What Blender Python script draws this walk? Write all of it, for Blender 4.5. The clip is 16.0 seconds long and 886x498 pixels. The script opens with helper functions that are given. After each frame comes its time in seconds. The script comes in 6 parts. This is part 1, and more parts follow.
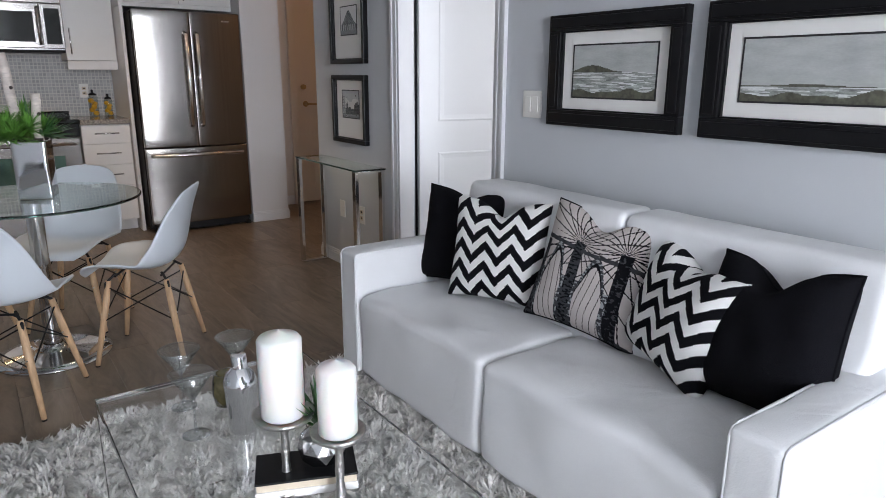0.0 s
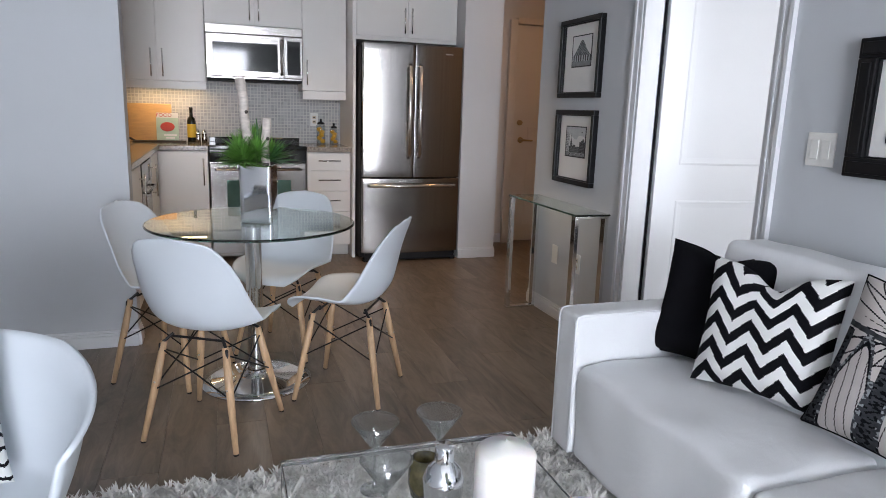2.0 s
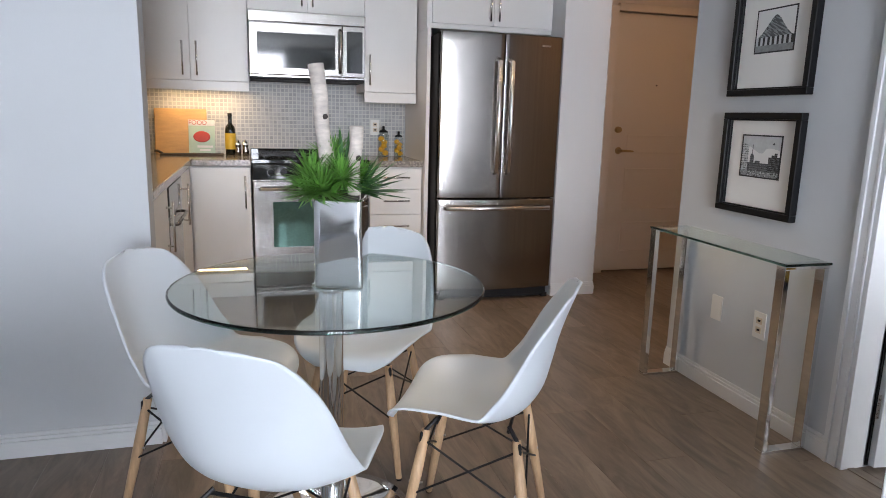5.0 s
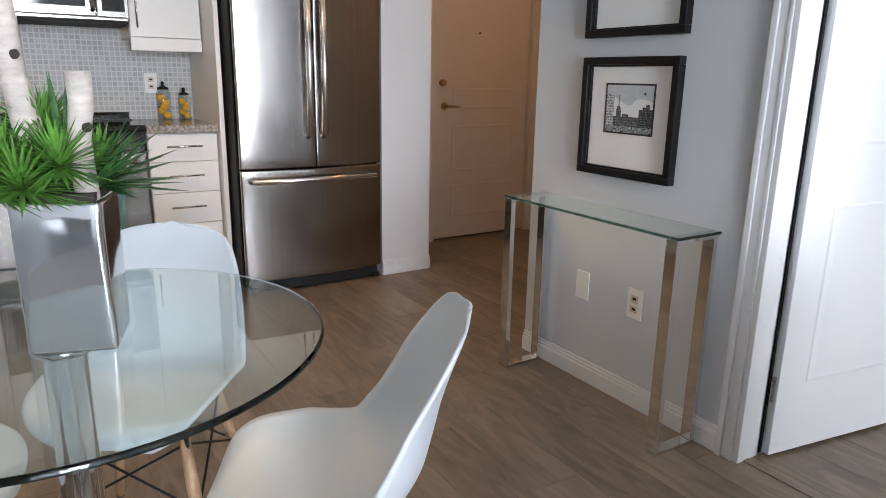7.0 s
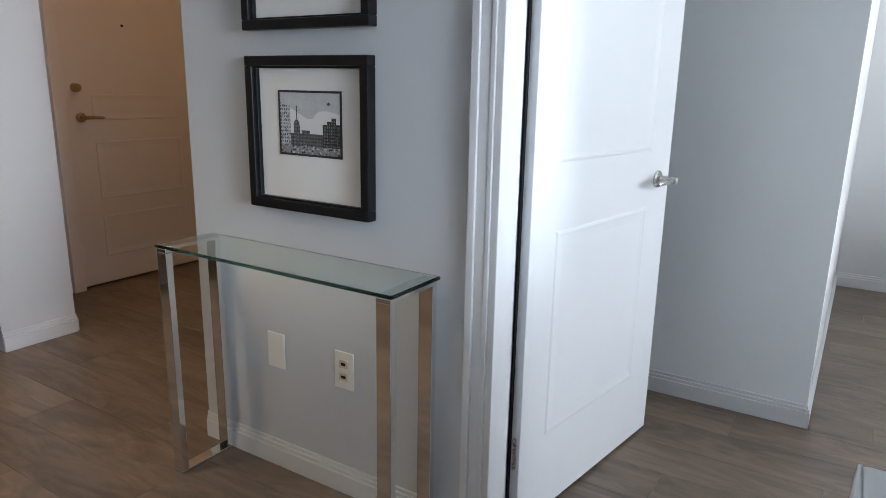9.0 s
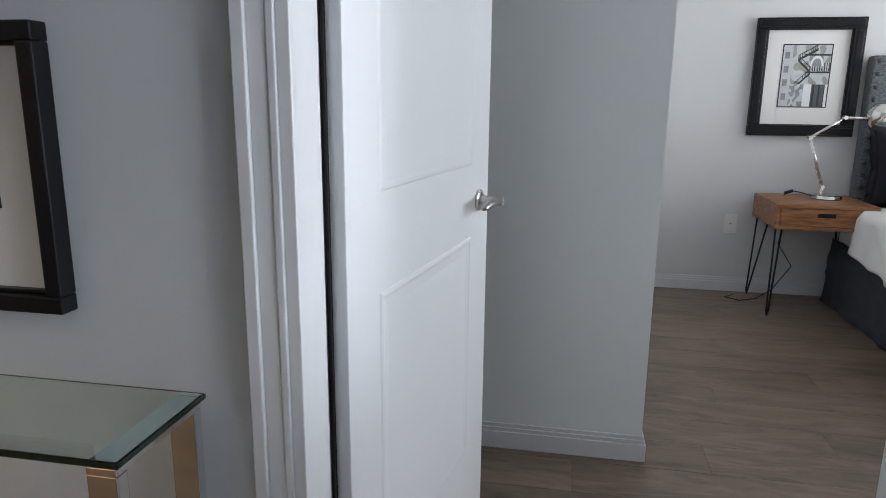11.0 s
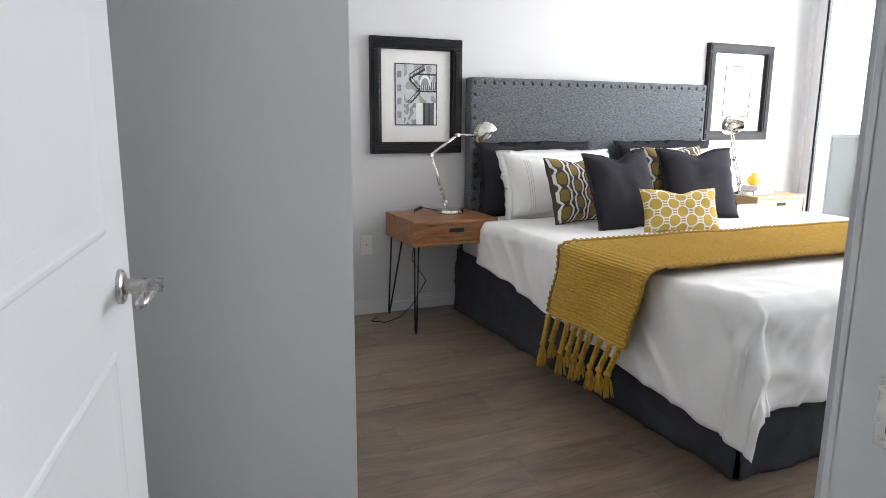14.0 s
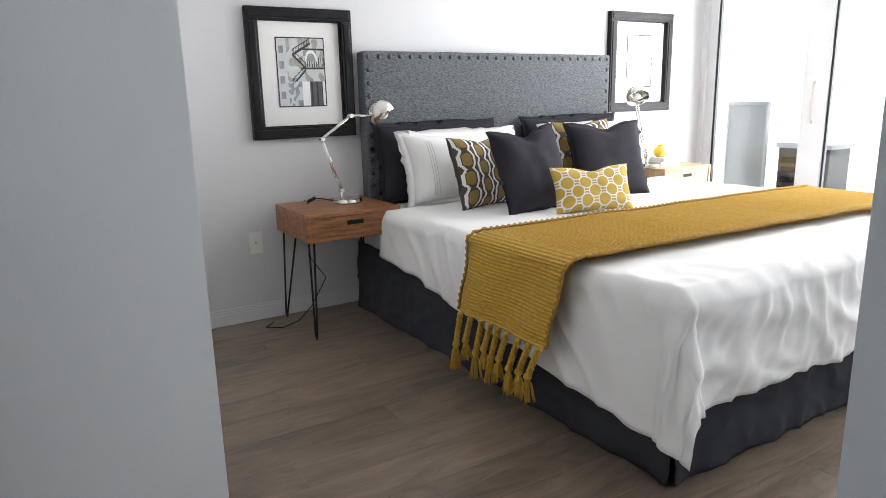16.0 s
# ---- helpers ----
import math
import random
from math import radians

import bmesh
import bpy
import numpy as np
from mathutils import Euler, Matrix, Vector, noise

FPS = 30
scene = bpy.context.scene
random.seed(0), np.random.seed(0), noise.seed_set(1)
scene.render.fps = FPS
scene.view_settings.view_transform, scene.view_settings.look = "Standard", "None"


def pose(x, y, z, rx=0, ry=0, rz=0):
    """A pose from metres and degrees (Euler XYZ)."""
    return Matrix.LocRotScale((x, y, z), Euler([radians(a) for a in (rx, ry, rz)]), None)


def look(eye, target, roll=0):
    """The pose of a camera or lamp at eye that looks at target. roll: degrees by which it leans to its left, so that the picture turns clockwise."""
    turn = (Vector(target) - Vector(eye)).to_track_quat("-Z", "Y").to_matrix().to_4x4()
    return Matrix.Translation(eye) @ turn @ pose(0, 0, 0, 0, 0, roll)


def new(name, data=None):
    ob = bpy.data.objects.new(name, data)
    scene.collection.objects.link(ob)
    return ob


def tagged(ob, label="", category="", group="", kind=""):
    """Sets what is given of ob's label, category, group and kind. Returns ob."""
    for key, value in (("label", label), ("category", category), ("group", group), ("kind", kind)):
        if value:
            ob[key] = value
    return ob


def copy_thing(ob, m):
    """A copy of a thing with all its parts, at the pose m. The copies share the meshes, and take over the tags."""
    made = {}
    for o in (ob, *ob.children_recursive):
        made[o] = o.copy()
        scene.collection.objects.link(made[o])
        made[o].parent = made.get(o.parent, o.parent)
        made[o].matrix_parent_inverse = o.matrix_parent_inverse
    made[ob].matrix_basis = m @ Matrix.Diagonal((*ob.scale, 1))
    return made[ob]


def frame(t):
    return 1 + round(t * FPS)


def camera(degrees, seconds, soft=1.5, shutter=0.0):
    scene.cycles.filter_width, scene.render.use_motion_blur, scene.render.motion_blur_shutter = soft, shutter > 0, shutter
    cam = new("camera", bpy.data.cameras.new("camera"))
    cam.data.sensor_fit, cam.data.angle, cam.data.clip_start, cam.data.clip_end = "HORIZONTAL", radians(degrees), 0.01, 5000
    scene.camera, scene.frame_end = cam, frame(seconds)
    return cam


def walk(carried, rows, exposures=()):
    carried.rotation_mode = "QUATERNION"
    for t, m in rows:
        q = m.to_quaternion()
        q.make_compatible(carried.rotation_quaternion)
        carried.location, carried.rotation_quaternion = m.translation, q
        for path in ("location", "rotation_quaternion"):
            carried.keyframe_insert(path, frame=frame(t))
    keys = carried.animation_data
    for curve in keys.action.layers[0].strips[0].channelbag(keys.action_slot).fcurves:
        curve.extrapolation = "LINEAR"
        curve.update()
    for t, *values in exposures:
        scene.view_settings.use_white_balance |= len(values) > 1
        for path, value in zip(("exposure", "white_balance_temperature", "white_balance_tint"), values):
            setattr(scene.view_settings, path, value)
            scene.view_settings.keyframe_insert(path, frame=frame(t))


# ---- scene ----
cam = camera(67.1, 16.0, soft=0.85)
PATH = [
    (0, (0.413, 0.348, 1.286), (1.533, 1.927, 0.782), 0.3),
    (0.5, (0.443, 0.422, 1.28), (1.526, 2.029, 0.784), 0.7),
    (1, (0.502, 0.519, 1.276), (1.434, 2.23, 0.823), 1.0),
    (1.5, (0.501, 0.629, 1.261), (1.241, 2.439, 0.838), 1.5),
    (2, (0.491, 0.757, 1.257), (1.113, 2.614, 0.851), 1.8),
    (2.5, (0.452, 0.922, 1.254), (0.997, 2.808, 0.874), 2.0),
    (3, (0.419, 1.078, 1.239), (0.911, 2.983, 0.88), 2.1),
    (3.5, (0.394, 1.284, 1.249), (0.853, 3.199, 0.897), 1.9),
    (6, (0.429, 2.244, 1.216), (1.121, 4.07, 0.781), 1.3),
    (6.5, (0.502, 2.396, 1.207), (1.314, 4.164, 0.747), 1.3),
    (7, (0.59, 2.533, 1.201), (1.628, 4.169, 0.704), 1.0),
    (7.5, (0.688, 2.659, 1.203), (1.973, 4.095, 0.668), 0.4),
    (8, (0.809, 2.767, 1.207), (2.239, 4.054, 0.659), 0.6),
    (8.5, (0.947, 2.857, 1.213), (2.49, 4.019, 0.695), 0.7),
    (9, (1.067, 2.942, 1.21), (2.716, 3.969, 0.737), 1.1),
    (9.5, (1.206, 3.056, 1.201), (2.977, 3.862, 0.738), 1.4),
    (9.7, (1.252, 3.098, 1.195), (3.056, 3.828, 0.734), 1.4),
    (11.8, (1.796, 3.371, 1.181), (3.752, 3.368, 0.768), 1.0),
    (12, (1.846, 3.396, 1.198), (3.8, 3.266, 0.794), 1.3),
    (12.5, (1.93, 3.469, 1.207), (3.839, 3.014, 0.822), 1.1),
    (13, (1.987, 3.491, 1.211), (3.846, 2.858, 0.832), 1.0),
    (13.5, (2.053, 3.479, 1.206), (3.87, 2.734, 0.827), 0.8),
    (14, (2.125, 3.451, 1.196), (3.918, 2.653, 0.813), 0.4),
    (14.5, (2.212, 3.395, 1.199), (3.977, 2.544, 0.799), -0.1),
    (15, (2.273, 3.349, 1.197), (4.0, 2.43, 0.783), -0.6),
    (15.5, (2.34, 3.301, 1.196), (4.018, 2.307, 0.757), -1.0),
    (16, (2.401, 3.258, 1.196), (4.059, 2.233, 0.749), -1.3),
]
walk(cam, [(t, look(eye, to, roll)) for t, eye, to, roll in PATH],
     exposures=[(0, -0.5, 6400, 15), (1.5, -0.32, 6350, 15), (3.5, -0.02, 6250, 14), (6, 0.3, 6300, 14), (7, 0.38, 6300, 13), (8, 0.34, 6200, 12), (9, 0.18, 6000, 10), (9.7, 0.02, 6000, 10), (12, -0.42, 6400, 13), (12.5, -0.22, 6400, 13), (13.5, -0.12, 6500, 13), (16, -0.08, 6500, 13)])

# ---- light ----
world = bpy.data.worlds.new("sky")
scene.world = world
world.use_nodes = True
wn = world.node_tree
sky = wn.nodes.new("ShaderNodeTexSky")
sky.sky_type, sky.sun_disc = "NISHITA", False
sky.sun_elevation, sky.sun_rotation = radians(48), radians(20)
wn.nodes["Background"].inputs["Strength"].default_value = 0.13
wn.links.new(sky.outputs[0], wn.nodes["Background"].inputs["Color"])
sun = new("sun", bpy.data.lights.new("sun", "SUN"))
sun.data.energy, sun.data.angle, sun.data.color = 2.0, radians(3), (1, 0.96, 0.9)
sun.matrix_world = look((0, 0, 0), (-0.25, -0.75, -0.85))


def area(name, eye, to, sx, sy, watts, colour):
    ob = new(name, bpy.data.lights.new(name, "AREA"))
    ob.data.shape, ob.data.size, ob.data.size_y, ob.data.energy, ob.data.color = "RECTANGLE", sx, sy, watts, colour
    ob.matrix_world = look(eye, to)
    return ob


area("window_daylight", (0.3, -3.52, 1.35), (0.3, 3, 1.2), 1.6, 2.1, 345, (0.88, 0.935, 1))
area("window_daylight", (4.25, -1.34, 1.3), (4.25, 3, 1.1), 2.8, 2.2, 175, (0.95, 0.975, 1))
area("under_cabinet_light", (0.1, 6.8, 1.38), (0.1, 6.8, 0), 0.5, 0.05, 2.2, (1, 0.68, 0.32))
area("under_cabinet_light", (-0.45, 5.8, 1.38), (-0.45, 5.8, 0), 0.05, 1.2, 3, (1, 0.68, 0.32))
area("hall_ceiling_light", (3.5, 5.6, 2.5), (3.5, 5.6, 0), 0.3, 0.3, 6, (1, 0.55, 0.25))
area("kitchen_ceiling_light", (1.15, 5.3, 2.52), (1.15, 5.3, 0), 0.2, 0.2, 9, (1, 0.72, 0.42)).data.spread = math.radians(112)


# ---- materials ----
def mat(name, col, rough=0.5, metal=0.0, var=0.08, scale=6.0, bump=0.05, bscale=80.0, stretch=(1, 1, 1), coat=0.0, per=0.0, sheen=0.0, spec=0.5):
    """A surface with colour that varies at two scales, fine relief and uneven gloss."""
    m = bpy.data.materials.new(name)
    m.use_nodes = True
    t = m.node_tree
    n, l = t.nodes, t.links
    b = n["Principled BSDF"]
    b.inputs["Metallic"].default_value = metal
    b.inputs["Coat Weight"].default_value = coat
    b.inputs["Specular IOR Level"].default_value = spec
    b.inputs["Sheen Weight"].default_value = sheen
    tc = n.new("ShaderNodeTexCoord")
    mp = n.new("ShaderNodeMapping")
    mp.inputs["Scale"].default_value = stretch
    l.new(tc.outputs["Object"], mp.inputs["Vector"])
    big, fine = n.new("ShaderNodeTexNoise"), n.new("ShaderNodeTexNoise")
    big.inputs["Scale"].default_value, big.inputs["Detail"].default_value = scale, 4
    fine.inputs["Scale"].default_value, fine.inputs["Detail"].default_value = bscale, 5
    for k in (big, fine):
        l.new(mp.outputs[0], k.inputs["Vector"])
    mix = n.new("ShaderNodeMix")
    mix.data_type = "RGBA"
    mix.inputs["A"].default_value = [c * (1 - var) for c in col] + [1]
    mix.inputs["B"].default_value = [min(1, c * (1 + var)) for c in col] + [1]
    add = n.new("ShaderNodeMath")
    add.operation, add.inputs[1].default_value = "MULTIPLY_ADD", 0.35
    l.new(fine.outputs["Fac"], add.inputs[0])
    l.new(big.outputs["Fac"], add.inputs[2])
    sub = n.new("ShaderNodeMapRange")
    sub.inputs["From Min"].default_value, sub.inputs["From Max"].default_value = 0.42, 0.95
    l.new(add.outputs[0], sub.inputs["Value"])
    l.new(sub.outputs[0], mix.inputs["Factor"])
    out = mix.outputs["Result"]
    if per:
        oi, hs = n.new("ShaderNodeObjectInfo"), n.new("ShaderNodeHueSaturation")
        rr = n.new("ShaderNodeMapRange")
        rr.inputs["To Min"].default_value, rr.inputs["To Max"].default_value = 1 - per, 1 + per
        l.new(oi.outputs["Random"], rr.inputs["Value"])
        l.new(rr.outputs[0], hs.inputs["Value"])
        l.new(out, hs.inputs["Color"])
        out = hs.outputs["Color"]
    l.new(out, b.inputs["Base Color"])
    rg = n.new("ShaderNodeMapRange")
    rg.inputs["To Min"].default_value, rg.inputs["To Max"].default_value = rough * 0.85, min(1, rough * 1.15)
    l.new(fine.outputs["Fac"], rg.inputs["Value"])
    l.new(rg.outputs[0], b.inputs["Roughness"])
    if bump:
        bp = n.new("ShaderNodeBump")
        bp.inputs["Strength"].default_value, bp.inputs["Distance"].default_value = min(1, bump * 4), 0.004
        l.new(fine.outputs["Fac"], bp.inputs["Height"])
        l.new(bp.outputs[0], b.inputs["Normal"])
    return m


def glass(name, tint=(0.93, 0.98, 0.96), rough=0.0, ior=1.5):
    m = bpy.data.materials.new(name)
    m.use_nodes = True
    b = m.node_tree.nodes["Principled BSDF"]
    b.inputs["Base Color"].default_value = (*tint, 1)
    b.inputs["Transmission Weight"].default_value, b.inputs["Roughness"].default_value, b.inputs["IOR"].default_value = 1, rough, ior
    return m


M_WALL = mat("wall_paint_grey", (0.53, 0.55, 0.57), 0.6, spec=0.3, var=0.02, scale=2, bump=0.02, bscale=220)
M_BWALL = mat("wall_paint_white", (0.61, 0.61, 0.61), 0.6, spec=0.3, var=0.02, scale=2, bump=0.02, bscale=220)
# Same grey paint, lightened: missing daylight on the closet front is in the colour.
M_WALL_LIT = mat("wall_paint_grey_lit", (0.8, 0.825, 0.83), 0.6, spec=0.3, var=0.02, scale=2, bump=0.02, bscale=220)
M_HALL = mat("wall_paint_hall", (0.62, 0.58, 0.53), 0.6, var=0.02, scale=2, bump=0.02, bscale=220)
M_CEIL = mat("ceiling_paint", (0.8, 0.8, 0.79), 0.8, var=0.02, bump=0.05)
M_TRIM = mat("trim_paint", (0.66, 0.67, 0.68), 0.35, var=0.02, scale=3, bump=0.01)
M_DOOR = mat("door_paint", (0.65, 0.665, 0.68), 0.35, var=0.02, scale=3, bump=0.015, bscale=160)
M_HDOOR = mat("hall_door_paint", (0.68, 0.62, 0.55), 0.4, var=0.02, scale=3, bump=0.015)
M_LEATHER = mat("white_leather", (0.74, 0.75, 0.76), 0.38, var=0.03, scale=5, bump=0.05, bscale=260)
_n, _l = M_LEATHER.node_tree.nodes, M_LEATHER.node_tree.links
_f, _b = _n.new("ShaderNodeTexNoise"), _n.new("ShaderNodeBump")
_f.inputs["Scale"].default_value, _f.inputs["Detail"].default_value, _f.inputs["Distortion"].default_value = 7, 3, 1.2
_b.inputs["Strength"].default_value, _b.inputs["Distance"].default_value = 0.35, 0.012
_l.new(_n["Texture Coordinate"].outputs["Object"], _f.inputs["Vector"])
_l.new(_f.outputs["Fac"], _b.inputs["Height"])
_l.new(_n["Bump"].outputs[0], _b.inputs["Normal"])
_l.new(_b.outputs[0], _n["Principled BSDF"].inputs["Normal"])
M_SHELL = mat("white_plastic", (0.62, 0.665, 0.705), 0.4, var=0.01, scale=3, bump=0.0, bscale=5)
M_BEECH = mat("beech_wood", (0.5, 0.33, 0.19), 0.45, var=0.22, scale=14, bump=0.03, bscale=60, stretch=(6, 6, 0.6))
M_WIRE = mat("black_wire", (0.012, 0.012, 0.013), 0.45, 0.2, var=0.1, spec=0.3)
M_BLACK = mat("black_lacquer", (0.008, 0.008, 0.009), 0.32, var=0.2, scale=10, bump=0.01, spec=0.22)
M_CHROME = mat("chrome", (0.82, 0.83, 0.84), 0.07, 1.0, var=0.03, bump=0.0)
M_NICKEL = mat("brushed_nickel", (0.5, 0.48, 0.46), 0.28, 1.0, var=0.08, bump=0.02, bscale=150)
M_STEEL = mat("brushed_steel", (0.33, 0.315, 0.3), 0.19, 1.0, var=0.08, scale=3, bump=0.008, bscale=90, stretch=(30, 30, 0.35))
M_BAR = mat("satin_steel", (0.72, 0.71, 0.69), 0.22, 1.0, var=0.06, bump=0.005, bscale=120)
M_DARKGAP = mat("dark_gap", (0.012, 0.012, 0.013), 0.6, bump=0, spec=0.2)
M_CAB = mat("cabinet_laminate", (0.7, 0.68, 0.65), 0.35, var=0.02, scale=3, bump=0.01)
def thin_glass(name, tint, base=0.045):
    """Thin clear walls: light passes straight, and the gloss grows at grazing angles."""
    m = bpy.data.materials.new(name)
    m.use_nodes = True
    t = m.node_tree
    n, l = t.nodes, t.links
    n.remove(n["Principled BSDF"])
    tr, gl, fr, mx = (n.new("ShaderNodeBsdfTransparent"), n.new("ShaderNodeBsdfGlossy"), n.new("ShaderNodeLayerWeight"), n.new("ShaderNodeMixShader"))
    tr.inputs["Color"].default_value = (*tint, 1)
    gl.inputs["Roughness"].default_value = 0.03
    pw, ma = n.new("ShaderNodeMath"), n.new("ShaderNodeMath")
    pw.operation, ma.operation = "POWER", "MULTIPLY_ADD"
    pw.inputs[1].default_value = 3.5
    ma.inputs[1].default_value = 0.6
    ma.inputs[2].default_value = base
    l.new(fr.outputs["Facing"], pw.inputs[0])
    l.new(pw.outputs[0], ma.inputs[0])
    l.new(ma.outputs[0], mx.inputs[0])
    l.new(tr.outputs[0], mx.inputs[1])
    l.new(gl.outputs[0], mx.inputs[2])
    l.new(mx.outputs[0], n["Material Output"].inputs["Surface"])
    return m


M_GLASS = thin_glass("clear_glass", (0.93, 0.95, 0.95))
M_STEM = thin_glass("stemware_glass", (0.9, 0.915, 0.915), 0.13)
M_TGLASS = glass("table_glass", (0.85, 0.95, 0.92))
M_ACRYLIC = glass("clear_acrylic", (0.97, 0.98, 0.98), 0.0, 1.45)


def plank_wood(name, dark, light):
    """Weathered oak: long wavy figure that differs from plank to plank, fine pores and a soft sheen."""
    m = mat(name, light, 0.36, var=0.1, bump=0.02, bscale=30, stretch=(3.6, 0.7, 3.6), per=0.06)
    n, l = m.node_tree.nodes, m.node_tree.links
    oi = [k for k in n if k.type == "OBJECT_INFO"][0]
    mp = [k for k in n if k.type == "MAPPING"][0]
    off = n.new("ShaderNodeMath")
    off.operation, off.inputs[1].default_value = "MULTIPLY", 61.0
    l.new(oi.outputs["Random"], off.inputs[0])
    l.new(off.outputs[0], mp.inputs["Location"])
    fig, mist = n.new("ShaderNodeTexNoise"), n.new("ShaderNodeTexNoise")
    fig.inputs["Scale"].default_value, fig.inputs["Detail"].default_value, fig.inputs["Distortion"].default_value = 3.2, 7, 1.6
    fig.inputs["Roughness"].default_value = 0.68
    mist.inputs["Scale"].default_value, mist.inputs["Detail"].default_value = 0.9, 3
    add, ramp = n.new("ShaderNodeMath"), n.new("ShaderNodeValToRGB")
    add.operation, add.inputs[1].default_value = "MULTIPLY_ADD", 0.55
    for k in (fig, mist):
        l.new(mp.outputs[0], k.inputs["Vector"])
    l.new(mist.outputs["Fac"], add.inputs[0])
    l.new(fig.outputs["Fac"], add.inputs[2])
    ramp.color_ramp.elements[0].position, ramp.color_ramp.elements[0].color = 0.58, (*dark, 1)
    ramp.color_ramp.elements[1].position, ramp.color_ramp.elements[1].color = 0.98, (*light, 1)
    l.new(add.outputs[0], ramp.inputs["Fac"])
    hs = [k for k in n if k.type == "HUE_SAT"][0]
    l.new(ramp.outputs["Color"], hs.inputs["Color"])
    return m


M_PLANK = plank_wood("oak_laminate", (0.105, 0.078, 0.057), (0.24, 0.183, 0.135))
M_SUBFLOOR = mat("subfloor", (0.05, 0.04, 0.03), 0.7)


# ---- builders ----
def part(name, bm, material, parent=None, label="", smooth=False, mats=None):
    """Links a bmesh as one mesh object under a thing or a part."""
    me = bpy.data.meshes.new(name)
    bm.normal_update()
    bm.to_mesh(me)
    bm.free()
    for k in (mats or [material]):
        me.materials.append(k)
    if smooth:
        for f in me.polygons:
            f.use_smooth = True
    ob = new(name, me)
    ob.parent = parent
    return tagged(ob, label)


def thing(name, m, label, category, group="", kind=""):
    ob = new(name)
    ob.empty_display_size = 0.05
    ob.matrix_world = m
    return tagged(ob, label, category, group, kind)


def box(x0, x1, y0, y1, z0, z1, bevel=0.0, seg=2, bm=None):
    one = bmesh.new()
    bmesh.ops.create_cube(one, size=1)
    for v in one.verts:
        v.co = ((x0 + x1) / 2 + v.co.x * (x1 - x0), (y0 + y1) / 2 + v.co.y * (y1 - y0), (z0 + z1) / 2 + v.co.z * (z1 - z0))
    if bevel:
        bmesh.ops.bevel(one, geom=one.edges[:], offset=bevel, segments=seg, affect="EDGES", profile=0.5)
    return merge(bm, one)


def merge(bm, one):
    if bm is None:
        return one
    me = bpy.data.meshes.new("tmp")
    one.to_mesh(me)
    one.free()
    bm.from_mesh(me)
    bpy.data.meshes.remove(me)
    return bm


def tube(points, radius, bm=None, seg=10, ends=True):
    """A round bar through points; radius is one number or one for each point."""
    bm = bm or bmesh.new()
    pts = [Vector(p) for p in points]
    rad = radius if isinstance(radius, (list, tuple)) else [radius] * len(pts)
    rings, side = [], None
    for i, p in enumerate(pts):
        d = (pts[min(i + 1, len(pts) - 1)] - pts[max(i - 1, 0)]).normalized()
        if side is None:
            side = d.orthogonal().normalized()
        side = (side - d * side.dot(d)).normalized()
        up = d.cross(side)
        rings.append([bm.verts.new(p + (side * math.cos(a) + up * math.sin(a)) * rad[i]) for a in (2 * math.pi * k / seg for k in range(seg))])
    for a, b in zip(rings, rings[1:]):
        for k in range(seg):
            bm.faces.new((a[k], a[(k + 1) % seg], b[(k + 1) % seg], b[k]))
    if ends:
        bm.faces.new(rings[0][::-1])
        bm.faces.new(rings[-1])
    return bm


def lathe(profile, seg=40, bm=None, cx=0.0, cy=0.0):
    """A turned body from (radius, height) pairs, from the bottom up."""
    bm = bm or bmesh.new()
    rings = []
    for r, z in profile:
        if r < 1e-5:
            rings.append([bm.verts.new((cx, cy, z))])
        else:
            rings.append([bm.verts.new((cx + r * math.cos(2 * math.pi * k / seg), cy + r * math.sin(2 * math.pi * k / seg), z)) for k in range(seg)])
    for a, b in zip(rings, rings[1:]):
        for k in range(seg):
            j = (k + 1) % seg
            if len(a) == 1 and len(b) == 1:
                continue
            if len(a) == 1:
                bm.faces.new((a[0], b[j], b[k]))
            elif len(b) == 1:
                bm.faces.new((a[k], a[j], b[0]))
            else:
                bm.faces.new((a[k], a[j], b[j], b[k]))
    return bm


def sheet(fn, nu, nv, thick=0.0, pick=None, back=True):
    """A surface fn(u, v) over the unit square, with thickness along its normals."""
    bm = bmesh.new()
    g = [[bm.verts.new(fn(i / nu, j / nv)) for j in range(nv + 1)] for i in range(nu + 1)]
    for i in range(nu):
        for j in range(nv):
            f = bm.faces.new((g[i][j], g[i + 1][j], g[i + 1][j + 1], g[i][j + 1]))
            if pick:
                f.material_index = pick((i + 0.5) / nu, (j + 0.5) / nv)
    if thick:
        bm.normal_update()
        bmesh.ops.solidify(bm, geom=bm.faces[:], thickness=thick)
    return bm


def setting(name, bm, material, label, category):
    ob = part(name, bm, material)
    return tagged(ob, label, category, kind="structure")


# ---- rooms ----
H = 2.55
L, W0, W1 = -0.6, 2.455, 2.62          # living room's west wall, and the wall between the rooms
SOUTH, NORTH, BED = -1.41, 6.95, 5.98   # window wall, kitchen wall, headboard wall
SLIV = -3.6                            # window wall of the living room
J0, J1 = 2.815, 3.648                  # bedroom doorway
setting("floor", box(L - 0.15, BED + 0.15, SLIV - 0.1, 7.1, -0.15, -0.012), M_SUBFLOOR, "grey brown oak laminate floor", "floor")
setting("ceiling", box(L - 0.15, BED + 0.15, SLIV - 0.1, 7.1, H, H + 0.15), M_CEIL, "flat white painted ceiling", "ceiling")
setting("wall_west", box(L - 0.12, L, SLIV, 7.07, -0.01, H), M_WALL, "pale grey painted wall", "wall")
setting("wall_stub", box(L, 0.05, 4.42, 4.54, -0.01, H), M_WALL, "pale grey painted wall end beside the kitchen", "wall")
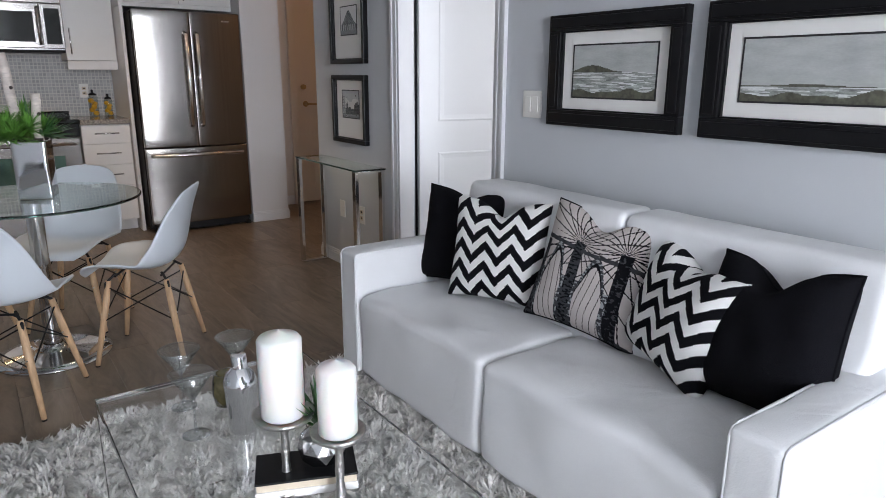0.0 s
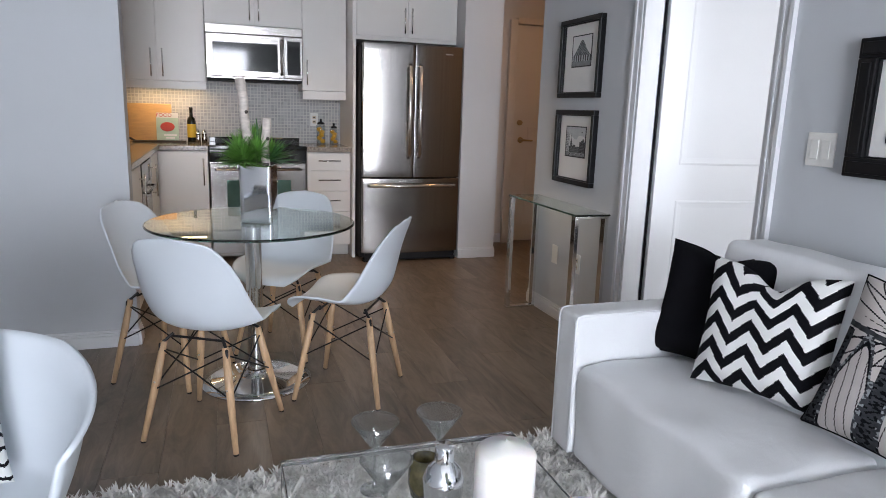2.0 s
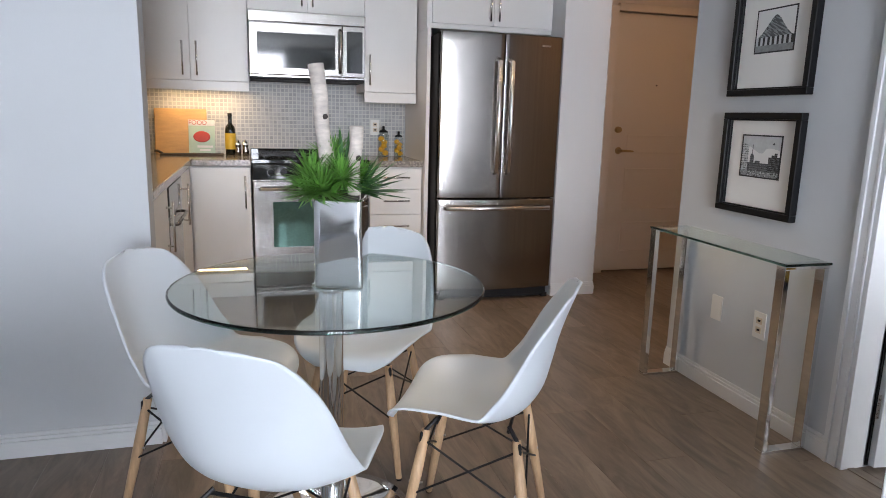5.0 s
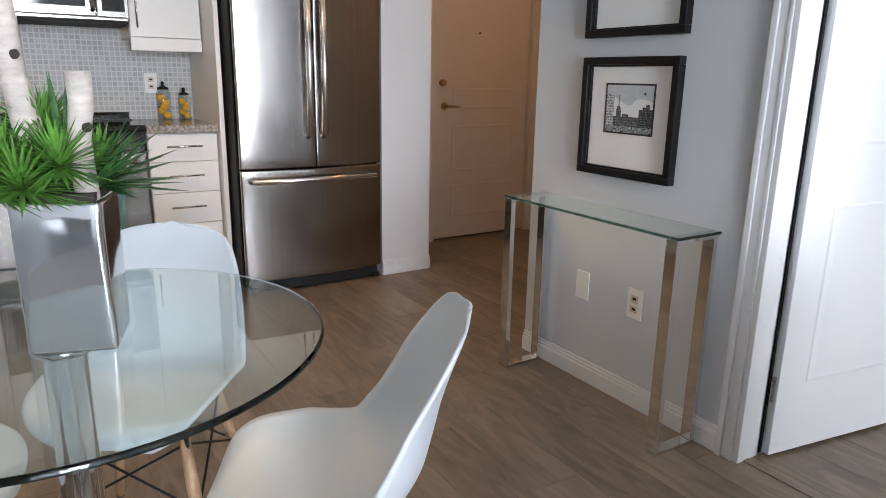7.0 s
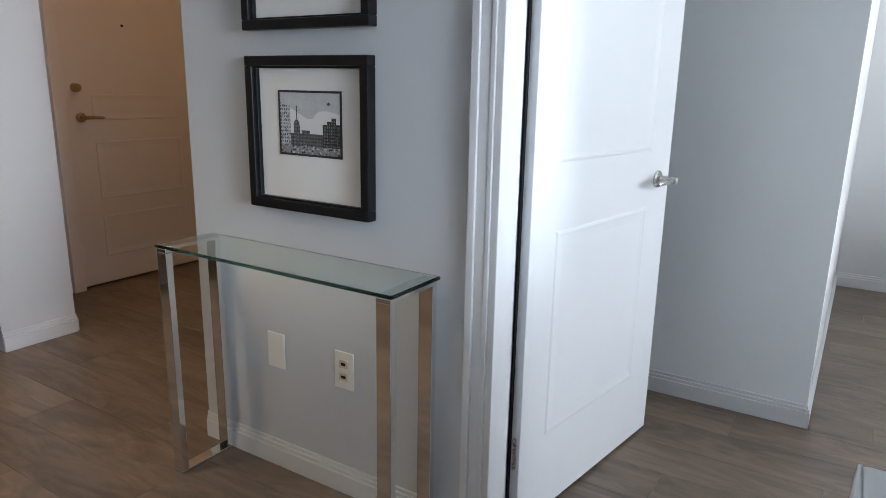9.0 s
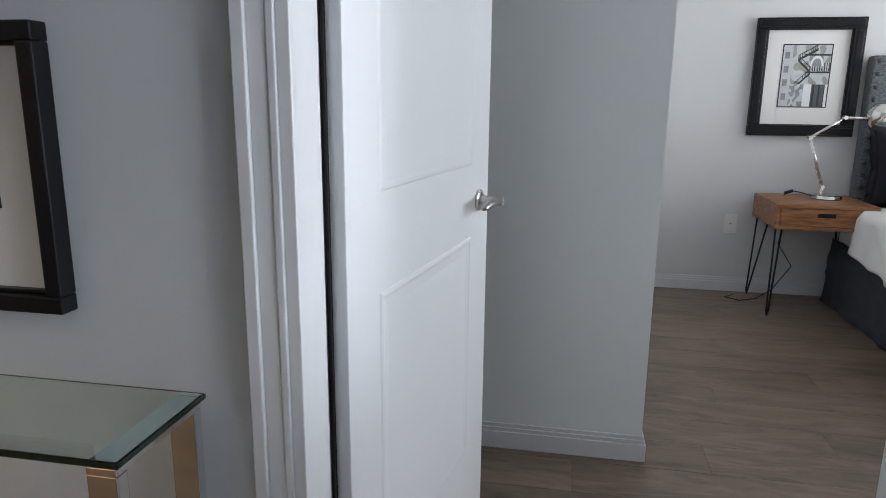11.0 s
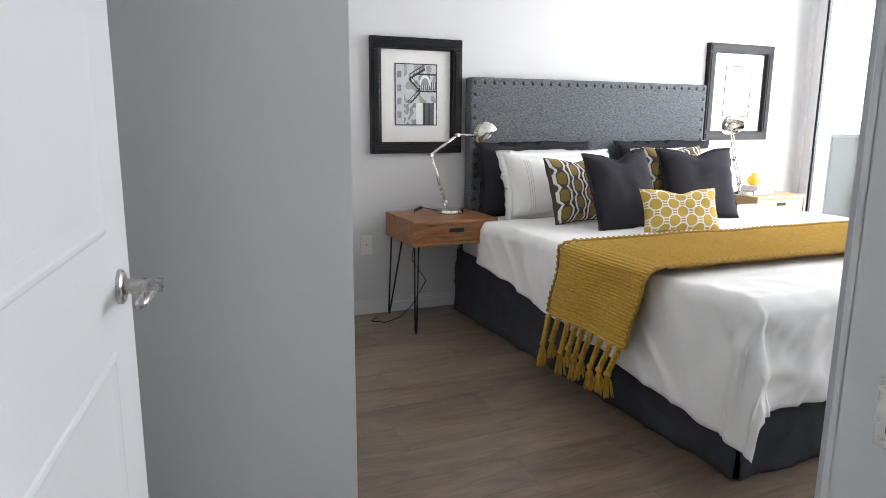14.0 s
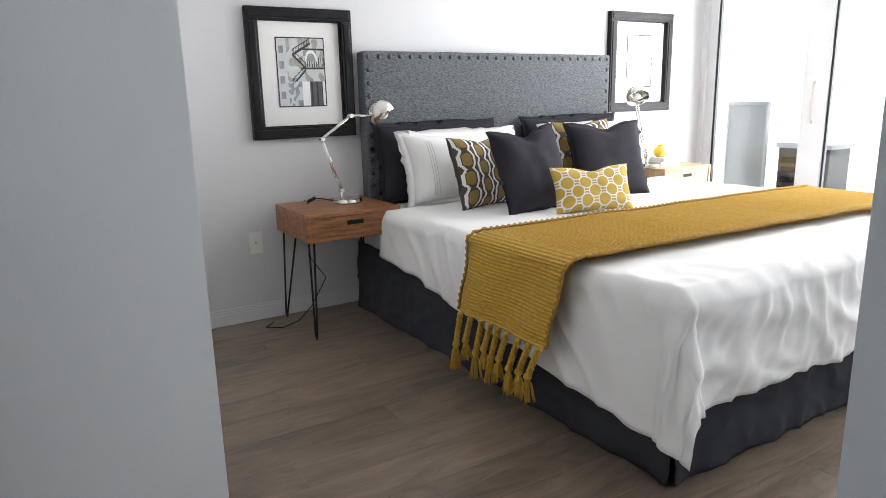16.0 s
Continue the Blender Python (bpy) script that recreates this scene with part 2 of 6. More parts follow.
setting("wall_kitchen", box(L, 2.42, NORTH, NORTH + 0.12, -0.01, H), M_WALL, "grey painted kitchen wall", "wall")
setting("wall_pillar", box(2.42, 2.755, 6.12, NORTH + 0.12, -0.01, H), M_BWALL, "white painted wall beside the fridge", "wall")
JX = 2.545                             # bedroom face of the wall on the latch side
bm = box(W0, JX, SLIV, J0 - 0.02, -0.01, H)
box(JX, 2.71, SOUTH, 2.60, -0.01, H, bm=bm)
box(W0, W1, J1 + 0.02, 4.76, -0.01, H, bm=bm)
box(W0, JX, J0 - 0.02, J1 + 0.02, 2.06, H, bm=bm)
setting("wall_middle", bm, M_WALL, "pale grey painted wall with a doorway", "wall")
setting("wall_hall_south", box(W1, 5.0, 4.64, 4.76, -0.01, H), M_HALL, "beige painted hall wall", "wall")
bm = box(2.755, 3.08, 6.74, 6.86, -0.01, H)
box(4.02, 5.0, 6.74, 6.86, -0.01, H, bm=bm)
box(3.08, 4.02, 6.74, 6.86, 2.08, H, bm=bm)
setting("wall_hall_north", bm, M_HALL, "beige painted hall wall round the entrance door", "wall")
# Unseen wall, added to close off the outdoors behind the entrance door.
setting("wall_corridor", box(2.9, 4.3, 6.9, 7.0, -0.01, H), M_HALL, "plain unseen wall added behind the entrance door to close off outdoors", "wall")
setting("wall_hall_east", box(5.0, 5.12, 4.64, 6.86, -0.01, H), M_HALL, "beige painted hall wall", "wall")
setting("wall_closet", box(3.83, BED, 2.99, 3.11, -0.01, H), M_BWALL, "white painted bedroom wall", "wall")
setting("wall_closet_front", box(3.714, 3.83, 2.99, 4.3, -0.01, H), M_WALL_LIT, "grey painted wall facing the bedroom door, daylight put into its colour", "wall")
setting("wall_entry", box(W1, 3.714, 4.3, 4.42, -0.01, H), M_WALL, "pale grey painted wall behind the door", "wall")
setting("wall_bed", box(BED, BED + 0.12, SOUTH, 2.99, -0.01, H), M_BWALL, "white painted wall behind the bed", "wall")
bm = box(L - 0.12, -0.4, SLIV - 0.12, SLIV, -0.01, H)
box(1.15, JX, SLIV - 0.12, SLIV, -0.01, H, bm=bm)
box(-0.4, 1.15, SLIV - 0.12, SLIV, 2.42, H, bm=bm)
setting("wall_south_living", bm, M_TRIM, "white wall with full-height glazing", "wall")
bm = box(JX, 2.85, SOUTH - 0.12, SOUTH, -0.01, H)
box(5.94, 6.10, SOUTH - 0.12, SOUTH, -0.01, H, bm=bm)
box(2.85, 5.94, SOUTH - 0.12, SOUTH, 2.42, H, bm=bm)
setting("wall_south", bm, M_TRIM, "white wall with full-height glazing", "wall")
# ---- more materials ----
M_GREENEDGE = glass("green_glass_edge", (0.25, 0.5, 0.42), 0.1)
M_MATBOARD = mat("mat_board", (0.75, 0.74, 0.71), 0.8, var=0.015, bump=0.01, bscale=300)
M_INK = mat("print_black", (0.02, 0.02, 0.022), 0.5)
M_DGREY = mat("print_dark_grey", (0.07, 0.075, 0.08), 0.5, var=0.3, scale=60)
M_MGREY = mat("print_mid_grey", (0.22, 0.235, 0.24), 0.5, var=0.3, scale=50)
M_LGREY = mat("print_light_grey", (0.48, 0.5, 0.51), 0.5, var=0.12, scale=20)
M_PAPER = mat("print_paper", (0.7, 0.7, 0.69), 0.6, var=0.03)
M_SEASKY = mat("print_sea_sky", (0.42, 0.44, 0.43), 0.5, var=0.15, scale=9, stretch=(1, 1, 3))
M_SEA = mat("print_sea", (0.3, 0.32, 0.3), 0.5, var=0.55, scale=30, bscale=120, stretch=(1, 1, 6))
M_LAND = mat("print_land", (0.1, 0.1, 0.075), 0.5, var=0.4, scale=40)
M_FOAM = mat("print_foam", (0.62, 0.64, 0.63), 0.5, var=0.2, scale=60, stretch=(1, 1, 6))
M_CLOTHB = mat("black_cotton", (0.006, 0.006, 0.008), 0.95, var=0.2, bump=0.2, bscale=500, spec=0.08)
M_CLOTHW = mat("white_cotton", (0.72, 0.72, 0.7), 0.9, var=0.03, bump=0.15, bscale=450)
M_TAUPE = mat("taupe_cotton", (0.47, 0.43, 0.41), 0.9, var=0.12, scale=9, bump=0.15, bscale=450)
M_CHAR = mat("charcoal_print", (0.04, 0.042, 0.047), 0.95, var=0.5, scale=40, bump=0.15, bscale=450, spec=0.1)
M_WAX = mat("white_wax", (0.8, 0.79, 0.76), 0.45, var=0.02, bump=0.02)
M_WAX.node_tree.nodes["Principled BSDF"].inputs["Subsurface Weight"].default_value = 0.25
M_PEWTER = mat("hammered_pewter", (0.5, 0.49, 0.47), 0.3, 1.0, var=0.2, scale=20, bump=0.3, bscale=90)
M_LEAF = mat("green_leaf", (0.13, 0.32, 0.05), 0.5, var=0.45, scale=25, bump=0.02)
M_LEAFD = mat("dark_green_leaf", (0.05, 0.15, 0.04), 0.45, var=0.4, scale=25, bump=0.02)
M_BIRCH = mat("birch_bark", (0.58, 0.52, 0.47), 0.8, var=0.3, scale=14, bump=0.2, bscale=50, stretch=(1, 1, 3))
M_BIRCHD = mat("birch_scar", (0.05, 0.04, 0.035), 0.9)
M_RUG = mat("shag_wool", (0.66, 0.645, 0.61), 0.95, var=0.3, scale=16, bump=0.1, bscale=120)
M_BRASS = mat("aged_brass", (0.42, 0.3, 0.16), 0.3, 1.0, var=0.2)
M_GRANITE = mat("granite", (0.27, 0.24, 0.21), 0.15, var=0.75, scale=70, bump=0.0, bscale=200)
M_OVENGLASS = mat("oven_glass", (0.01, 0.012, 0.012), 0.06, var=0.1, bump=0)
M_BOARD = mat("maple_board", (0.55, 0.33, 0.13), 0.5, var=0.12, scale=10, stretch=(1, 1, 5))
M_RED = mat("book_red", (0.5, 0.05, 0.03), 0.5, var=0.2)
M_PALEGREEN = mat("book_pale_green", (0.45, 0.58, 0.47), 0.5)
M_BOOKW = mat("book_white", (0.75, 0.74, 0.72), 0.6)
M_BOTTLE = mat("dark_bottle", (0.01, 0.012, 0.008), 0.1, bump=0)
M_YELLOW = mat("yellow_label", (0.7, 0.45, 0.03), 0.5)
M_LEMON = mat("lemon_peel", (0.8, 0.42, 0.02), 0.5, var=0.15, bump=0.1)
# The green outdoor reflection is put into the oven window's colour.
M_OVENREFL = mat("oven_window_reflection", (0.16, 0.3, 0.26), 0.05, 0.7, var=0.3, bump=0)
M_PLATE = mat("white_plate", (0.75, 0.74, 0.7), 0.35, var=0.01, bump=0)
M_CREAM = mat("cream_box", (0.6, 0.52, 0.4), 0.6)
M_MERCURY = mat("faceted_silver", (0.7, 0.7, 0.71), 0.12, 1.0, var=0.15)
M_OLIVE = mat("mottled_green_jar", (0.1, 0.085, 0.035), 0.25, var=0.7, scale=30, coat=0.5)

M_TILE = mat("mosaic_tile", (0.45, 0.46, 0.46), 0.42, var=0.25, scale=60, bump=0.0, spec=0.35)
_n, _l = M_TILE.node_tree.nodes, M_TILE.node_tree.links
_b = _n.new("ShaderNodeTexBrick")
_b.offset = 0.0
for _k, _v in (("Scale", 1.0), ("Mortar Size", 0.0032), ("Brick Width", 0.028), ("Row Height", 0.028), ("Bias", 0.0)):
    _b.inputs[_k].default_value = _v
_b.inputs["Color1"].default_value, _b.inputs["Color2"].default_value, _b.inputs["Mortar"].default_value = (0.33, 0.335, 0.33, 1), (0.43, 0.435, 0.43, 1), (0.55, 0.535, 0.505, 1)
_m = _n.new("ShaderNodeMapping")
_m.inputs["Rotation"].default_value = (radians(90), 0, 0)
_l.new(_n["Texture Coordinate"].outputs["Object"], _m.inputs["Vector"])
_l.new(_m.outputs[0], _b.inputs["Vector"])
_l.new(_b.outputs["Color"], _n["Principled BSDF"].inputs["Base Color"])


def softbox(x0, x1, y0, y1, z0, z1, r, n=8, puff=0.0, wob=0.0, bm=None):
    """A padded block: rounded edges, a swollen top and slight dents."""
    def steps(a, b):
        inner = np.linspace(a + r, b - r, n + 1)[1:-1]
        e = [0, 0.12, 0.35, 0.65, 1]
        return [a + r * k for k in e] + list(inner) + [b - r * k for k in e[::-1]]
    axes = (steps(x0, x1), steps(y0, y1), steps(z0, z1))
    lo, hi = (x0, y0, z0), (x1, y1, z1)
    one = bmesh.new()
    for ax in range(3):
        u, v = [k for k in range(3) if k != ax]
        for end in (lo[ax], hi[ax]):
            g = []
            for a in axes[u]:
                row = []
                for b in axes[v]:
                    p = [0, 0, 0]
                    p[ax], p[u], p[v] = end, a, b
                    row.append(one.verts.new(p))
                g.append(row)
            for i in range(len(g) - 1):
                for j in range(len(g[0]) - 1):
                    one.faces.new((g[i][j], g[i + 1][j], g[i + 1][j + 1], g[i][j + 1]))
    bmesh.ops.remove_doubles(one, verts=one.verts[:], dist=1e-5)
    bmesh.ops.recalc_face_normals(one, faces=one.faces[:])
    for w in one.verts:
        c = Vector([min(max(w.co[k], lo[k] + r), hi[k] - r) for k in range(3)])
        d = w.co - c
        if d.length > 1e-6:
            w.co = c + d.normalized() * r
        a, b = 2 * (w.co.x - x0) / (x1 - x0) - 1, 2 * (w.co.y - y0) / (y1 - y0) - 1
        if puff and w.co.z > z1 - r:
            w.co.z += puff * max(0, 1 - a ** 4) * max(0, 1 - b ** 4)
        if wob:
            w.co += Vector((noise.noise(w.co * 5 + Vector((3, 0, 0))), noise.noise(w.co * 5), noise.noise(w.co * 6 + Vector((0, 9, 0))))) * wob
    return merge(bm, one)


def cushion(name, w, h, d, m, mats, pick=None, label="", group="", res=40, chop=0.0, pipe=None, pinch=0.08, flange=0.0, category="cushion"):
    """A stuffed cushion that stands on its lower edge; local -Y is its front."""
    bm = bmesh.new()

    def place(u, v, side):
        a, b = 2 * u - 1, 2 * v - 1
        x = w / 2 * a * (1 - pinch * (1 - b * b))
        z = h / 2 + h / 2 * b * (1 - pinch * (1 - a * a)) - chop * math.exp(-(a / 0.33) ** 2) * max(0, b) ** 2
        t = d / 2 * (max(0, 1 - a ** 4) * max(0, 1 - b ** 4)) ** 0.55
        t *= 1 + 0.13 * noise.noise(Vector((a * 2.2, b * 2.2, w * 9 + side)))
        return Vector((x, side * t, z))
    grids = []
    for side in (-1, 1):
        g = [[bm.verts.new(place(i / res, j / res, side)) for j in range(res + 1)] for i in range(res + 1)]
        grids.append(g)
        for i in range(res):
            for j in range(res):
                q = (g[i][j], g[i + 1][j], g[i + 1][j + 1], g[i][j + 1])
                f = bm.faces.new(q if side < 0 else q[::-1])
                if pick:
                    f.material_index = pick((i + 0.5) / res, (j + 0.5) / res)
    bmesh.ops.remove_doubles(bm, verts=bm.verts[:], dist=1e-5)
    ob = part(name, bm, None, None, smooth=True, mats=mats)
    ob.matrix_world = m
    tagged(ob, label, category, group)
    n = 16
    loop = [place(k / n, 0, 1) for k in range(n)] + [place(1, k / n, 1) for k in range(n)] + [place(1 - k / n, 1, 1) for k in range(n)] + [place(0, 1 - k / n, 1) for k in range(n + 1)]
    if flange:
        c = Vector((0, 0, h / 2))
        fb = bmesh.new()
        ring = [[fb.verts.new(p + Vector((0, s, 0))) for s in (-0.002, 0.002)] + [fb.verts.new(p + (p - c).normalized() * flange * (1 + 0.35 * noise.noise(p * 25)) + Vector((0, 0.012 * noise.noise(p * 30), 0)))] for p in loop]
        for a, b in zip(ring, ring[1:]):
            fb.faces.new((a[0], b[0], b[2], a[2]))
            fb.faces.new((b[1], a[1], a[2], b[2]))
        part("flange", fb, pipe or mats[0], ob, smooth=True)
    elif pipe:
        part("piping", tube(loop, 0.004, seg=6), pipe, ob, smooth=True)
    return ob


def picture(name, m, w, h, border, depth, board, pick_mats, pick, label, group="", res=60, aspect=None, inner=True, fmat=None):
    """A framed print; local X runs along it, Z up, local -Y faces the room. board: mat widths (left, right, bottom, top)."""
    ob = thing(name, m, label, "picture", group)
    b, f = border, fmat or M_BLACK
    for x0, x1, z0, z1 in ((-w / 2, w / 2, 0, b), (-w / 2, w / 2, h - b, h), (-w / 2, -w / 2 + b, b, h - b), (w / 2 - b, w / 2, b, h - b)):
        bm = box(x0, x1, -depth, 0, z0, z1, 0.003)
        if b > 0.05:
            e = 0.012
            cut = (x0 + e, x1 - e, z0 + e, z1 - e)
            bm = box(*cut[:2], -depth - 0.005, -depth + 0.002, *cut[2:], 0.004, bm=bm)
        part("frame_rail", bm, f, ob)
    k = 0.006
    for x0, x1, z0, z1 in ((-w / 2 + b, w / 2 - b, b, b + k), (-w / 2 + b, w / 2 - b, h - b - k, h - b), (-w / 2 + b, -w / 2 + b + k, b + k, h - b - k), (w / 2 - b - k, w / 2 - b, b + k, h - b - k)):
        part("inner_lip", box(x0, x1, -depth * 0.6, -0.004, z0, z1, 0.002), f, ob)
    part("mat_board", box(-w / 2 + b, w / 2 - b, -0.008, -0.003, b, h - b), M_MATBOARD, ob)
    l, r, lo, hi = board
    x0, x1, z0, z1 = -w / 2 + b + l, w / 2 - b - r, b + lo, h - b - hi
    if inner:
        k = 0.006
        bm = box(x0 - k, x1 + k, -0.0105, -0.008, z0 - k, z0)
        box(x0 - k, x1 + k, -0.0105, -0.008, z1, z1 + k, bm=bm)
        box(x0 - k, x0, -0.0105, -0.008, z0, z1, bm=bm)
        box(x1, x1 + k, -0.0105, -0.008, z0, z1, bm=bm)
        part("mat_line", bm, M_INK, ob)
    bm = sheet(lambda u, v: (x0 + (x1 - x0) * u, -0.010, z0 + (z1 - z0) * v), res, res, pick=pick)
    part("print", bm, None, ob, mats=pick_mats)
    return ob


# ---- doorway, doors, skirting ----
def casing(name, x, side, y0, y1, top, label):
    """A stepped door surround on a wall face at x; side -1 faces the living room."""
    ob = thing(name, pose(0, 0, 0), label, "door frame", kind="structure")
    w = 0.08
    def strip(a, b, d, z0, z1):
        return box(min(x, x + side * d), max(x, x + side * d), a, b, z0, z1, 0.002)
    for inner, sgn in ((y0, -1), (y1, 1)):
        bm = None
        for f0, f1, d in ((0, 0.25, 0.012), (0.25, 0.4, 0.017), (0.4, 0.75, 0.015), (0.75, 1, 0.022)):
            a, b = inner + sgn * w * f0, inner + sgn * w * f1
            bm = merge(bm, strip(min(a, b), max(a, b), d, 0, top + w)) if bm else strip(min(a, b), max(a, b), d, 0, top + w)
        part("upright", bm, M_TRIM, ob)
    bm = None
    for f0, f1, d in ((0, 0.25, 0.012), (0.25, 0.4, 0.017), (0.4, 0.75, 0.015), (0.75, 1, 0.022)):
        one = strip(y0, y1, d, top + w * f0, top + w * f1)
        bm = merge(bm, one) if bm else one
    part("head", bm, M_TRIM, ob)
    return ob


casing("door_frame_1", W0, -1, J0, J1, 2.04, "white painted stepped door casing")
casing("door_frame_2", JX, 1, J0, J1, 2.04, "white painted stepped door casing")
lining = thing("door_lining", pose(0, 0, 0), "white painted door jamb with a steel strike plate", "door frame", kind="structure")
part("jamb", box(W0 - 0.004, JX + 0.004, J0 - 0.019, J0, 0, 2.058, 0.001), M_TRIM, lining)
part("jamb", box(W0 - 0.004, W1 + 0.004, J1, J1 + 0.019, 0, 2.058, 0.001), M_TRIM, lining)
part("head", box(W0 - 0.004, JX + 0.004, J0, J1, 2.04, 2.058), M_TRIM, lining)
part("seal", box(2.552, 2.562, J1 - 0.006, J1, 0.01, 2.04), M_DARKGAP, lining, "black door seal")
sp = part("strike_plate", box(W0 + 0.005, W0 + 0.054, J0, J0 + 0.003, 0.885, 0.955, 0.001), M_NICKEL, lining, "brushed steel strike plate")
part("latch_hole", box(W0 + 0.018, W0 + 0.042, J0 + 0.002, J0 + 0.0045, 0.902, 0.938), M_DARKGAP, sp)
setting("threshold", box(W0 + 0.02, W0 + 0.05, J0, J1, 0, 0.004, 0.001), M_PLANK, "thin wooden floor joint strip in the doorway", "trim")


def panel_ring(x0, x1, z0, z1, s):
    """A moulded ring round a door panel: a rounded ridge, a step and a shallow inner slope."""
    bm = bmesh.new()
    rings = []
    for inset, out in ((0, 0.0176), (0.004, 0.0196), (0.01, 0.0203), (0.015, 0.0192), (0.024, 0.0184), (0.034, 0.0177), (0.036, 0.0174)):
        rings.append([bm.verts.new((x, s * out, z)) for x, z in ((x0 + inset, z0 + inset), (x1 - inset, z0 + inset), (x1 - inset, z1 - inset), (x0 + inset, z1 - inset))])
    for a, b in zip(rings, rings[1:]):
        for k in range(4):
            q = (a[k], a[(k + 1) % 4], b[(k + 1) % 4], b[k])
            bm.faces.new(q if s < 0 else q[::-1])
    return bm


def panel_door(name, m, w, h, mat_door, panels, label, lever_mat, lever_side):
    """A moulded door; local X from the hinge, faces at y -0.0175 and 0.0175."""
    ob = thing(name, m, label, "door", kind="structure")
    part("slab", box(0, w, -0.0175, 0.0175, 0.012, h, 0.002), mat_door, ob)
    for x0, x1, z0, z1 in panels:
        for s in (-1, 1):
            part("moulding", panel_ring(x0, x1, z0, z1, s), mat_door, ob)
    x, z = lever_side
    for s in (-1, 1):
        hb = lathe([(0, 0), (0.028, 0), (0.028, 0.006), (0.024, 0.009), (0.0125, 0.01), (0.0115, 0.066), (0, 0.068)], 28)
        for v in hb.verts:
            v.co = (x + v.co.x, s * (0.0175 + v.co.z), z + v.co.y)
        rose = part("rose", hb, lever_mat, ob, "round lever rose", smooth=False)
        lv = tube([(x + 0.009, s * 0.068, z), (x - 0.02, s * 0.069, z), (x - 0.06, s * 0.069, z - 0.001), (x - 0.098, s * 0.067, z - 0.003), (x - 0.112, s * 0.063, z - 0.004)], [0.0095, 0.0105, 0.0095, 0.0085, 0.006], seg=12)
        part("lever", lv, lever_mat, rose, "brushed nickel lever", smooth=True)
    return ob


bd = panel_door("door_1", pose(2.563, 3.634, 0, 0, 0, math.degrees(math.atan2(-0.128, 0.80))), 0.815, 2.03, M_DOOR,
                ((0.122, 0.664, 0.255, 0.845), (0.122, 0.664, 1.025, 1.92)), "open white moulded two-panel bedroom door", M_NICKEL, (0.725, 0.93))
part("hinge", tube([(-0.006, -0.004, 0.2), (-0.006, -0.004, 0.29)], 0.006), M_NICKEL, bd, "steel butt hinge")
hd = panel_door("door_2", pose(4.02 - 0.005, 6.755, 0, 0, 0, 180), 0.86, 2.06, M_HDOOR,
                ((0.12, 0.70, 0.17, 0.42), (0.12, 0.70, 0.52, 0.86), (0.12, 0.70, 0.98, 1.13)), "closed beige moulded entrance door in the hall", M_BRASS, (0.77, 1.0))
db = part("deadbolt", lathe([(0, -0.05), (0.022, -0.05), (0.026, -0.036), (0.026, 0.03), (0, 0.03)], 24), M_BRASS, hd, "brass deadbolt")
db.matrix_basis = pose(0.79, 0, 1.165, 90, 0, 0)
part("peephole", tube([(0.47, -0.02, 1.52), (0.47, 0.023, 1.52)], 0.007), M_DARKGAP, hd)
hfr = thing("door_frame_3", pose(0, 0, 0), "beige painted steel entrance door frame", "door frame", kind="structure")
part("upright", box(3.08, 3.15, 6.70, 6.86, 0, 2.1, 0.003), M_HDOOR, hfr)
part("upright", box(4.02, 4.08, 6.70, 6.738, 0, 2.1, 0.003), M_HDOOR, hfr)
part("head", box(3.15, 4.02, 6.70, 6.738, 2.065, 2.12, 0.003), M_HDOOR, hfr)


def skirting(x0, y0, x1, y1, nx, ny, mt=None):
    """A stepped baseboard along a wall foot; (nx, ny) points into the room."""
    bm = None
    for d, z0, z1 in ((0.014, 0, 0.062), (0.010, 0.062, 0.076), (0.006, 0.076, 0.09)):
        xs, ys = sorted((x0, x1)), sorted((y0, y1))
        a = [xs[0] + min(0, nx * d), xs[1] + max(0, nx * d), ys[0] + min(0, ny * d), ys[1] + max(0, ny * d)]
        bm = box(*a, z0, z1, 0.0015, 1, bm=bm)
    return tagged(part("baseboard", bm, mt or M_TRIM), "white painted stepped baseboard", "baseboard", kind="structure")


for a in ((L, 4.42, 0.05, 4.42, 0, -1), (0.05, 4.42, 0.05, 4.54, 1, 0), (L, SLIV, L, 4.40, 1, 0), (W0, J1 + 0.085, W0, 4.76, -1, 0), (W0, 4.76, W1, 4.76, 0, 1), (W0, SLIV, W0, J0 - 0.085, -1, 0),
          (2.42, 6.12, 2.755, 6.12, 0, -1), (2.755, 6.12, 2.755, 6.74, 1, 0), (2.77, 6.74, 3.08, 6.74, 0, -1), (4.09, 6.74, 5.0, 6.74, 0, -1), (3.714, 2.99, 3.714, 4.3, -1, 0), (3.70, 2.99, BED, 2.99, 0, -1),
          (BED, SOUTH, BED, 2.975, -1, 0), (W1, 4.3, 3.70, 4.3, 0, -1), (2.71, SOUTH, 2.71, 2.60, 1, 0), (JX, 2.60, 2.724, 2.60, 0, 1), (W1, J1 + 0.085, W1, 4.28, 1, 0)):
    skirting(*a)


